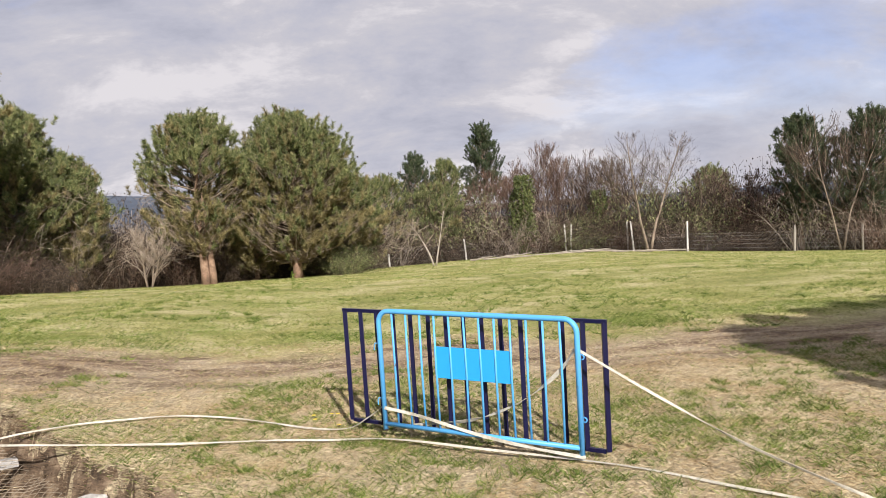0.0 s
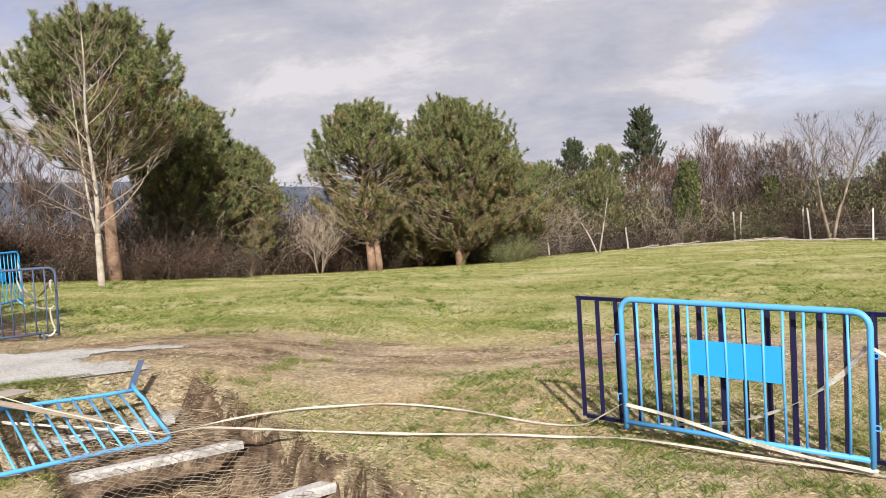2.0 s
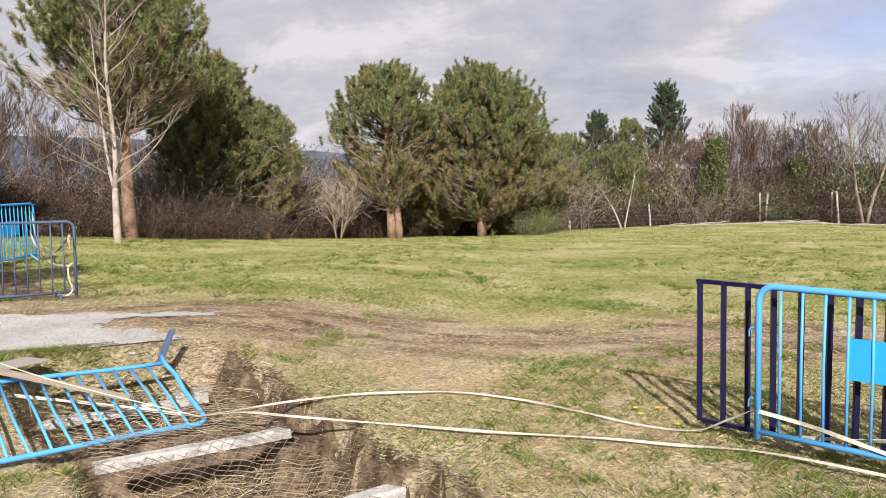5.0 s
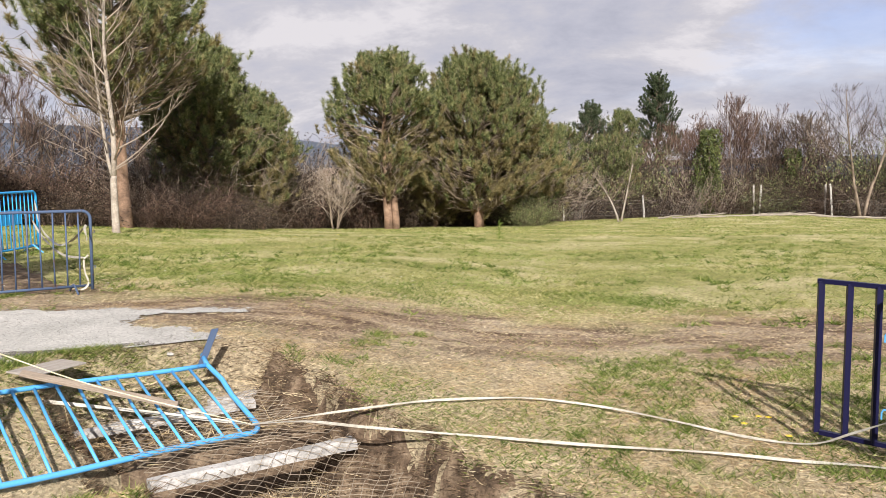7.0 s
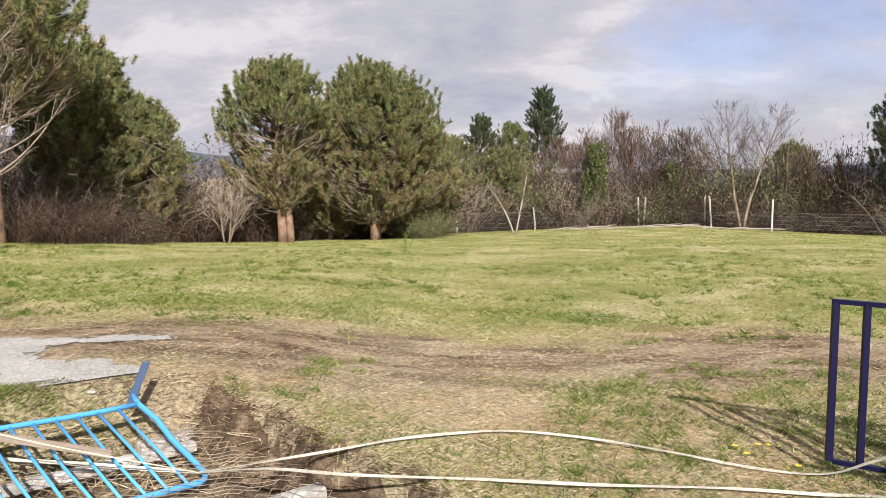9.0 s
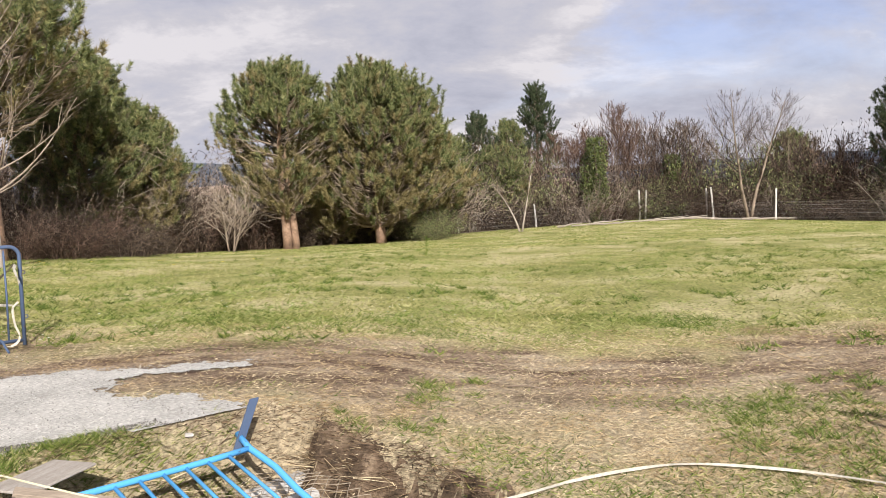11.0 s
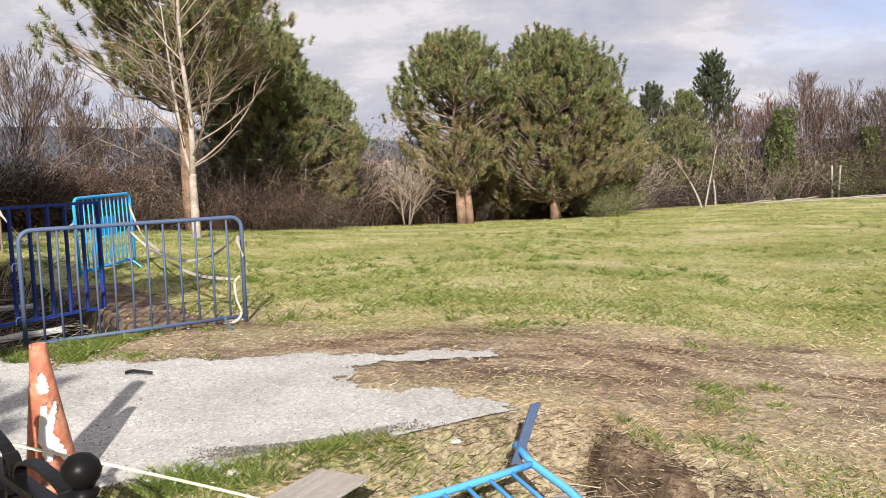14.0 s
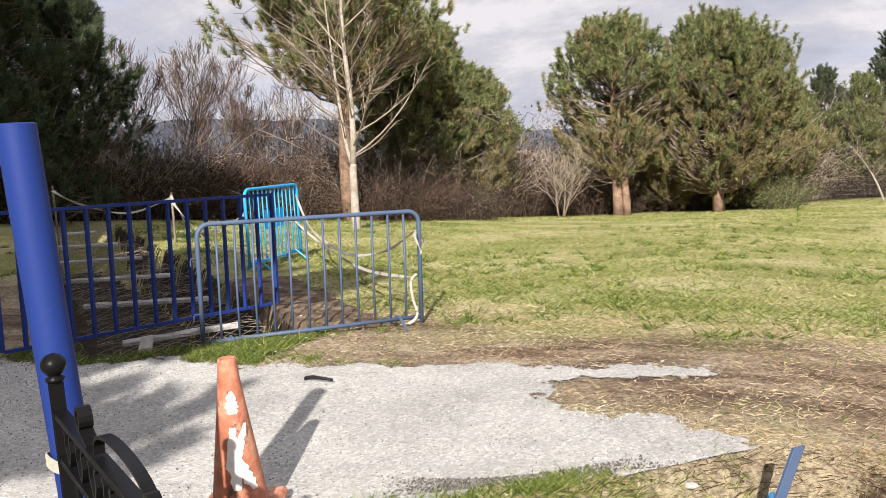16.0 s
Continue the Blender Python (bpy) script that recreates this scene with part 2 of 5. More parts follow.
M_STONE = mottled("stone", ((0.3, (0.34, 0.32, 0.29)), (0.7, (0.58, 0.56, 0.52))), 6, 40, 0.9, 0.4, 0.01)
M_RUBBER = mottled("black_rubber", ((0.3, (0.008, 0.008, 0.008)), (0.7, (0.02, 0.02, 0.02))), 6, 40, 0.6, 0.2, 0.002)
M_WALL = mottled("render_wall", ((0.3, (0.62, 0.60, 0.56)), (0.7, (0.74, 0.72, 0.68))), 0.5, 6, 0.9, 0)
M_ROOF = mottled("roof_tiles", ((0.3, (0.34, 0.24, 0.19)), (0.7, (0.44, 0.32, 0.26))), 0.6, 6, 0.9, 0)
M_PANE = mottled("far_window", ((0.3, (0.05, 0.06, 0.07)), (0.7, (0.09, 0.10, 0.12))), 0.5, 6, 0.2, 0, spec=0.5)
# distance haze is mixed into the ridge's blue-grey base colour
M_HILL = mottled("hazy_far_woods", ((0.3, (0.055, 0.066, 0.088)), (0.55, (0.073, 0.086, 0.11)), (0.75, (0.095, 0.108, 0.13))), 0.012, 0.10, 1.0, 0)


def cone_material():
    m, n, l, b = node_mat("cone_plastic", 0.55, 0.0, 0.4)
    tone = add_ramp(m, add_noise(m, 7, 8, 0.65, "Object"), ((0.32, (0.24, 0.075, 0.042)), (0.5, (0.48, 0.165, 0.09)), (0.66, (0.66, 0.34, 0.22))))
    dirt = add_ramp(m, add_noise(m, 11, 7, 0.7, "Object", (1, 1, 0.6)), ((0.54, (0, 0, 0)), (0.62, (1, 1, 1))))
    tone = add_mix(m, dirt, tone, (0.10, 0.055, 0.035))
    l.new(tone, b.inputs["Base Color"])
    add_bump(m, add_noise(m, 40, 5, 0.6, "Object"), 0.2, 0.004)
    return m


M_CONE = cone_material()
M_CONEWHITE = mottled("worn_white_paint", ((0.3, (0.70, 0.66, 0.62)), (0.7, (0.84, 0.82, 0.79))), 6, 40, 0.6, 0.15, 0.002)


def asphalt_material():
    m, n, l, b = node_mat("asphalt", 0.93, 0.0, 0.2)
    big = add_ramp(m, add_noise(m, 1.6, 6), ((0.3, (0.39, 0.375, 0.345)), (0.7, (0.56, 0.54, 0.50))))
    v = n.new("ShaderNodeTexVoronoi")
    v.inputs["Scale"].default_value = 60
    l.new(n.new("ShaderNodeNewGeometry").outputs["Position"], v.inputs["Vector"])
    stones = add_ramp(m, v.outputs["Color"], ((0.1, (0.18, 0.18, 0.17)), (0.6, (0.5, 0.5, 0.49)), (0.95, (0.92, 0.92, 0.9))))
    c = add_mix(m, 0.38, big, stones, "OVERLAY")
    bald = add_ramp(m, add_noise(m, 4.5, 9, 0.7), ((0.62, (0, 0, 0)), (0.70, (1, 1, 1))))
    c = add_mix(m, add_math(m, "MULTIPLY", bald, 0.6), c, (0.20, 0.165, 0.13))
    l.new(c, b.inputs["Base Color"])
    add_bump(m, add_math(m, "ADD", v.outputs["Distance"], add_noise(m, 30, 5)), 0.4, 0.008)
    return m


M_ASPHALT = asphalt_material()


def ground_material():
    """Straw and soil in front, a bare brown track, then the greener meadow."""
    m, n, l, b = node_mat("meadow_ground", 0.95, 0.0, 0.1)
    geo = n.new("ShaderNodeNewGeometry")
    s = n.new("ShaderNodeSeparateXYZ")
    l.new(geo.outputs["Position"], s.inputs[0])
    wob = add_math(m, "MULTIPLY", add_math(m, "SUBTRACT", add_noise(m, 0.45, 5), 0.5), 5.0)
    far = add_math(m, "ADD", s.outputs[1], wob)
    patch = add_noise(m, 0.8, 8, 0.62)
    fine = add_noise(m, 26, 6, 0.7)
    straw = add_ramp(m, patch, ((0.30, (0.30, 0.228, 0.142)), (0.5, (0.52, 0.43, 0.285)), (0.7, (0.41, 0.37, 0.19))))
    soil = add_ramp(m, add_noise(m, 1.6, 8, 0.66, "Position", (0.5, 1.6, 1)), ((0.38, (0.15, 0.10, 0.07)), (0.50, (0.34, 0.255, 0.175)), (0.64, (0.50, 0.41, 0.29))))
    green = add_ramp(m, add_noise(m, 0.5, 8, 0.66), ((0.32, (0.22, 0.235, 0.07)), (0.48, (0.36, 0.345, 0.13)), (0.62, (0.56, 0.49, 0.27))))
    track = add_ramp(m, add_math(m, "MULTIPLY", far, 0.05), ((0.46, (0, 0, 0)), (0.51, (1, 1, 1)), (0.585, (1, 1, 1)), (0.615, (0, 0, 0))))
    beyond = add_ramp(m, add_math(m, "MULTIPLY", far, 0.05), ((0.57, (0, 0, 0)), (0.625, (1, 1, 1))))
    c = add_mix(m, beyond, add_mix(m, track, straw, soil), green)
    wood = add_ramp(m, add_math(m, "MULTIPLY", far, 0.01), ((0.50, (0, 0, 0)), (0.53, (1, 1, 1))))
    c = add_mix(m, wood, c, (0.13, 0.10, 0.07))
    c = add_mix(m, 0.6, c, add_ramp(m, fine, ((0.32, (0.02, 0.02, 0.02)), (0.68, (0.95, 0.95, 0.95)))), "OVERLAY")
    l.new(c, b.inputs["Base Color"])
    add_bump(m, add_math(m, "ADD", fine, patch), 1.0, 0.05)
    return m


M_GROUND = ground_material()
# dead-leaf litter, its tone made darker to carry the drain's shade
M_BED = mottled("shade_dark_litter", ((0.3, (0.018, 0.013, 0.009)), (0.55, (0.045, 0.033, 0.022)), (0.75, (0.13, 0.095, 0.06))), 5.0, 40, 0.95, 0.7, 0.03)
M_BANK = mottled("bare_bank_soil", ((0.3, (0.045, 0.032, 0.021)), (0.5, (0.15, 0.104, 0.068)), (0.70, (0.36, 0.27, 0.18))), 6.0, 45, 0.95, 0.8, 0.03)



# ---------------------------------------------------------------- shapes
def smooth(a, b, v):
    t = np.clip((np.asarray(v, float) - a) / (b - a), 0, 1)
    return t * t * (3 - 2 * t)


# the old drain: a stepped channel that comes down from the far side, goes under the road and on past the walker
NEAR_MID, NEAR_UP = np.array((-4.54, 7.45)), np.array((-0.71, 0.704))
FAR_MID, FAR_UP = np.array((-10.36, 11.22)), np.array((-0.729, 0.685))


def along(mid, up, x, y):
    dx, dy = x - mid[0], y - mid[1]
    return dx * up[0] + dy * up[1], dx * up[1] - dy * up[0]


def road_inside(x, y):
    """Above zero on the asphalt: a lane from the side that ends in two worn tongues."""
    x, y = np.asarray(x, float), np.asarray(y, float)
    wob = 0.0
    for k in range(14):
        f = 5.0 * 1.27 ** k
        wob = wob + 0.055 * 0.88 ** k * np.sin(f * (x * math.cos(2.4 * k) + y * math.sin(2.4 * k)) + 1.7 * k)
    far = 10.64 + np.where(x < -7.4, 0.24, 0.09) * (x + 7.4)
    near = np.maximum(8.38 + 0.55 * (x + 7.0), 5.0)
    body = np.minimum(far - y, y - near)
    tip = np.where(y > 10.2, -6.0 - x, -5.5 - x)
    mid = 10.06 + 0.05 * (x + 7)
    gap = np.minimum(0.8 * (x + 6.85), 0.20 + 0.40 * (x + 6.85) - np.abs(y - mid))
    return np.minimum(np.minimum(body, tip), -gap * 1.3) + wob


def bare_ground(x, y):
    x, y = np.asarray(x, float), np.asarray(y, float)
    yy = np.minimum(y, 1050.0)
    z = -0.073 * 3 * np.log1p(np.exp(np.minimum(345, (yy - 12) / 3)))
    z = z + (0.33 * smooth(2.5, 6.5, -x) + 0.05 * np.clip(-8 - x, 0, 14)) * smooth(-48, -18, -y)
    z = z + 0.6 * smooth(-4.5, 0, -y)
    z = z + 0.35 * np.exp(-(((x - 7) / 9) ** 2) - ((y - 50) / 6) ** 2)
    z = z - 0.04 * np.clip(x - 9, 0, 40) * smooth(15, 35, y)
    return z


def ripple(x, y):
    return (np.sin(1.7 * x + 0.6 * y + 1) * np.sin(1.3 * y - 0.5 * x) * 0.02 + np.sin(5.1 * x + 2) * np.sin(4.3 * y + 1.1 * x) * 0.008
            + np.sin(13 * x + 3 * y) * np.sin(11 * y - 4 * x) * 0.006 + np.sin(21 * x - 9 * y + 2 * np.sin(3 * y)) * np.sin(19 * y + 7 * x + 2 * np.sin(4 * x)) * 0.003)


def channel(x, y):
    """How far a place lies inside the drain (0 to 1), and the drain's floor there."""
    s, w = along(NEAR_MID, NEAR_UP, x, y)
    w2 = np.abs(w + 0.06 * np.sin(5 * s + 1) + 0.03 * np.sin(13 * s))
    inside = smooth(1.02, 0.68, w2) * smooth(-5.0, -4.2, s) * smooth(2.15, 1.75, s)
    floor = np.where(s > 0.75, -0.34, np.where(s > 0.05, -0.75, np.where(s > -0.9, -0.85, -1.1)))
    s, w = along(FAR_MID, FAR_UP, x, y)
    w2 = np.abs(w + 0.05 * np.sin(4 * s + 2))
    inside2 = smooth(0.98, 0.66, w2) * smooth(-0.95, -0.75, s) * smooth(16, 14, s)
    return np.maximum(inside, inside2), np.where(inside2 > inside, -0.42 - 0.03 * s, floor)


def hollow(x, y):
    """The washed-out bank beside the drain on which the fallen barrier lies: how far in, and its height."""
    dx, dy = x + 4.758, y - 8.145
    s, t = -0.65 * dx - 0.76 * dy, -0.746 * dx + 0.666 * dy
    plane = -0.219 + 0.057 * s + 0.376 * t
    inside = smooth(-1.5, -0.3, t) * smooth(1.5, 1.05, t) * smooth(-0.45, -0.05, s) * smooth(3.6, 2.6, s)
    return inside, np.maximum(plane - 0.09 - 0.02 * np.sin(6 * s) * np.sin(5 * t), -0.27)


def land(x, y):
    x, y = np.asarray(x, float), np.asarray(y, float)
    road = road_inside(x, y)
    z = bare_ground(x, y) + ripple(x, y) * smooth(60, 40, y) * smooth(0.15, -0.35, road) - 0.006 * smooth(-0.3, 0.1, road)
    h, low = hollow(x, y)
    z = z * (1 - h) + np.minimum(z, low) * h
    k, floor = channel(x, y)
    return z * (1 - k) + np.minimum(z, floor + ripple(3 * x, 3 * y)) * k


def gz(x, y):
    return float(land(x, y))


class Shape:
    """Gathers vertices and faces for one mesh."""

    def __init__(self):
        self.v, self.f, self.smooth = [], [], True

    def tube(self, pts, r0, r1=None, n=8, caps=True, square=False):
        r1 = r0 if r1 is None else r1
        pts = [Vector(p) for p in pts]
        start, last = len(self.v), len(pts) - 1
        side = None
        for i, p in enumerate(pts):
            d = (pts[min(i + 1, last)] - pts[max(i - 1, 0)]).normalized()
            if side is None:
                side = d.cross(Vector((0, 0, 1)) if abs(d.z) < 0.95 else Vector((1, 0, 0))).normalized()
            else:
                side = (side - d * side.dot(d)).normalized()
            up = side.cross(d)
            r = r0 + (r1 - r0) * i / max(1, last)
            for k in range(n):
                a = 2 * math.pi * (k + (0.5 if square else 0)) / n
                self.v.append(p + side * (math.cos(a) * r) + up * (math.sin(a) * r))
        for i in range(last):
            for k in range(n):
                a, b = start + i * n + k, start + i * n + (k + 1) % n
                self.f.append((a, b, b + n, a + n))
        if caps:
            self.f.append(tuple(start + k for k in reversed(range(n))))
            self.f.append(tuple(start + last * n + k for k in range(n)))
        return self

    def box(self, c, ax, ay, az, bevel=0.0):
        """A box from its centre and three half axes, its edges cut off by bevel metres."""
        c, axes = Vector(c), [Vector(a) for a in (ax, ay, az)]
        bm = bmesh.new()
        bmesh.ops.create_cube(bm, size=2)
        for v in bm.verts:
            v.co = c + axes[0] * v.co.x + axes[1] * v.co.y + axes[2] * v.co.z
        if bevel:
            bmesh.ops.bevel(bm, geom=list(bm.edges), offset=bevel, segments=1, affect="EDGES")
        bm.verts.index_update()
        k = len(self.v)
        self.v += [v.co.copy() for v in bm.verts]
        self.f += [tuple(k + v.index for v in f.verts) for f in bm.faces]
        bm.free()
        return self

    def turned(self, c, profile, n=16):
        """A body of revolution about the upright through c; profile: (radius, height)."""
        k = len(self.v)
        for r, h in profile:
            for i in range(n):
                a = 2 * math.pi * i / n
                self.v.append(Vector(c) + Vector((r * math.cos(a), r * math.sin(a), h)))
        for j in range(len(profile) - 1):
            for i in range(n):
                a, b = k + j * n + i, k + j * n + (i + 1) % n
                self.f.append((a, b, b + n, a + n))
        self.f.append(tuple(k + i for i in reversed(range(n))))
        self.f.append(tuple(k + (len(profile) - 1) * n + i for i in range(n)))
        return self

    def ribbon(self, pts, width, ups, thick=0.0015):
        pts, k, last = [Vector(p) for p in pts], len(self.v), len(pts) - 1
        for i, p in enumerate(pts):
            d = (pts[min(i + 1, last)] - pts[max(i - 1, 0)]).normalized()
            side = Vector(ups[i] if isinstance(ups, list) else ups)
            side = (side - d * side.dot(d)).normalized()
            nn = d.cross(side) * thick
            self.v += [p - side * width / 2 - nn, p + side * width / 2 - nn, p + side * width / 2 + nn, p - side * width / 2 + nn]
        for i in range(last):
            for q in range(4):
                a, b = k + 4 * i + q, k + 4 * i + (q + 1) % 4
                self.f.append((a, b, b + 4, a + 4))
        self.f += [(k + 3, k + 2, k + 1, k), tuple(k + 4 * last + q for q in range(4))]
        return self

    def mesh(self, name):
        me = bpy.data.meshes.new(name)
        me.from_pydata([tuple(v) for v in self.v], [], self.f)
        me.validate()
        return me


def part(name, shape, material, parent=None, label="", smooth_shade=False):
    me = shape.mesh(name) if isinstance(shape, Shape) else shape
    me.materials.append(material)
    if smooth_shade:
        me.polygons.foreach_set("use_smooth", [True] * len(me.polygons))
    ob = new(name, me)
    if parent is not None:
        ob.parent = parent
    if label:
        ob["label"] = label
    return ob


def thing(name, label, category, group="", at=(0, 0, 0), kind=""):
    ob = new(name)
    ob.location = at
    return tagged(ob, label, category, group, kind)


def tri_mesh(name, tri):
    """A mesh of loose triangles from an array (n, 3, 3)."""
    tri = np.asarray(tri, np.float32)
    n = len(tri)
    me = bpy.data.meshes.new(name)
    me.vertices.add(3 * n), me.loops.add(3 * n), me.polygons.add(n)
    me.vertices.foreach_set("co", tri.ravel())
    me.loops.foreach_set("vertex_index", np.arange(3 * n, dtype=np.int32))
    me.polygons.foreach_set("loop_start", np.arange(0, 3 * n, 3, dtype=np.int32))
    me.update()
    me.validate()
    return me


def unit(a):
    return a / np.maximum(1e-9, np.linalg.norm(a, axis=-1, keepdims=True))


def blades(roots, dirs, lengths, widths, rng):
    """Thin triangles from their roots along dirs."""
    side = unit(np.cross(dirs, rng.normal(size=dirs.shape)))
    w = np.asarray(widths)[:, None] / 2
    return np.stack([roots - side * w, roots + side * w, roots + dirs * np.asarray(lengths)[:, None]], 1)


def tufts(centres, axes, per, length, width, spread, rng):
    """Needle tufts: per needles round each axis."""
    n = len(centres)
    c = np.repeat(centres, per, 0)
    d = unit(np.repeat(axes, per, 0) + rng.normal(size=(n * per, 3)) * spread)
    c = c + np.repeat(axes, per, 0) * (rng.random((n * per, 1)) * length * 0.8 - length * 0.2)
    return blades(c, d, length * (0.6 + 0.6 * rng.random(n * per)), width * (0.7 + 0.6 * rng.random(n * per)), rng)


# ---------------------------------------------------------------- ground, road, hills
def axis(dense0, dense1, step, low, high):
    a = list(np.arange(dense0, dense1 + 1e-6, step))
    d, v = step, a[0]
    while v > low:
        d *= 1.16
        v -= d
        a.insert(0, v)
    d, v = step, a[-1]
    while v < high:
        d *= 1.13
        v += d
        a.append(v)
    return np.array(a)


def make_ground():
    gx, gy = axis(-17.5, 3.0, 0.07, -1500, 1500), axis(5.2, 17.5, 0.07, -200, 2500)
    X, Y = np.meshgrid(gx, gy)
    Z = land(X, Y)
    nx, ny = len(gx), len(gy)
    co = np.stack([X, Y, Z], -1).reshape(-1, 3)
    i = np.arange(nx * ny).reshape(ny, nx)
    quads = np.stack([i[:-1, :-1], i[:-1, 1:], i[1:, 1:], i[1:, :-1]], -1).reshape(-1, 4)
    me = bpy.data.meshes.new("ground")
    me.from_pydata(co.tolist(), [], quads.tolist())
    ob = part("ground", me, M_GROUND, None, smooth_shade=True)
    tagged(ob, "dry winter meadow ground with straw and bare soil", "ground", kind="structure")


def make_road():
    step = 0.016
    gx, gy = np.arange(-13.5, -5.3, step), np.arange(4.9, 11.4, step)
    X, Y = np.meshgrid(gx, gy)
    keep = road_inside(X + step / 2, Y + step / 2) > 0
    k, _ = channel(X, Y)
    Z = bare_ground(X, Y) + 0.007 + 0.003 * np.sin(9 * X) * np.sin(8 * Y)
    nx = len(gx)
    v, index, f = [], {}, []
    ys, xs = np.nonzero(keep[:-1, :-1] & (k[:-1, :-1] < 0.02))
    for j, i in zip(ys.tolist(), xs.tolist()):
        q = []
        for a, b in ((j, i), (j, i + 1), (j + 1, i + 1), (j + 1, i)):
            key = a * nx + b
            if key not in index:
                index[key] = len(v)
                v.append((X[a, b] + 0.004 * math.sin(7.1 * key), Y[a, b] + 0.004 * math.sin(3.7 * key + 1), Z[a, b]))
            q.append(index[key])
        f.append(tuple(q))
    me = bpy.data.meshes.new("road")
    me.from_pydata(v, [], f)
    ob = part("road", me, M_ASPHALT, None, smooth_shade=True)
    tagged(ob, "worn grey asphalt lane that ends in the meadow", "road", kind="structure")


def make_hills():
    rng = np.random.default_rng(5)
    for name, dist, left, right, low in (("backdrop", 1500, 34, -42, -170), ("backdrop", 900, 4, -52, -150)):
        v, f, n = [], [], 160
        for i in range(n):
            a = radians(75 - 150 * i / (n - 1))
            e = (left - right) * smooth(-0.2, 0.6, math.sin(a)) + right
            e = float(e) + 9 * math.sin(5 * a + dist) + 4 * math.sin(13 * a) + 2 * math.sin(41 * a + 1) + rng.normal() * 0.8
            for r, h in ((dist, e), (dist * 0.93, e * 0.55 + low * 0.3), (dist * 0.8, low)):
                v.append((-math.sin(a) * r, math.cos(a) * r, h))
        for i in range(n - 1):
            for k in range(2):
                f.append((3 * i + k, 3 * i + k + 1, 3 * i + k + 4, 3 * i + k + 3))
        me = bpy.data.meshes.new(name)
        me.from_pydata(v, [], f)
        tagged(part(name, me, M_HILL, None, smooth_shade=True), "distant wooded ridge with blue-grey haze put into its colour", "hills", kind="structure")


def drain_bed(mid, up, s0, s1, w0, w1, label, mat):
    """A floor sheet in the drain, a little above the ground sheet; M_BED's litter is darkened for shade."""
    ns, nw = int((s1 - s0) / 0.045), int((w1 - w0) / 0.045)
    S, W = np.meshgrid(np.linspace(s0, s1, ns), np.linspace(w0, w1, nw))
    W = W + 0.04 * np.sin(7 * S) + 0.03 * np.sin(17 * S)
    X, Y = mid[0] + up[0] * S + up[1] * W, mid[1] + up[1] * S - up[0] * W
    Z = land(X, Y) + 0.03 * smooth(w1 + 0.02, w1 - 0.2, W) * smooth(w0 - 0.02, w0 + 0.2, W) * smooth(s0, s0 + 0.15, S) * smooth(s1, s1 - 0.25, S) + 0.012 * np.sin(23 * X) * np.sin(19 * Y) - 0.006
    i = np.arange(ns * nw).reshape(nw, ns)
    me = bpy.data.meshes.new("drain_bed")
    me.from_pydata(np.stack([X, Y, Z], -1).reshape(-1, 3).tolist(), [], np.stack([i[:-1, :-1], i[:-1, 1:], i[1:, 1:], i[1:, :-1]], -1).reshape(-1, 4).tolist())
    tagged(part("drain_bed", me, mat, None, smooth_shade=True), label, "drain bed", kind="structure")


make_ground()
make_road()
drain_bed(NEAR_MID, NEAR_UP, -3.6, 1.85, -0.66, 0.98, "brown bare soil and litter in the drain", M_BANK)
drain_bed(FAR_MID, FAR_UP, -0.8, 13.5, -0.95, 0.95, "dark leaf litter between the drain's steps, shade put into its colour", M_BED)
drain_bed(FAR_MID, FAR_UP, -0.85, 2.6, 0.85, 1.75, "bare brown soil beside the stepped drain", M_BANK)
make_hills()


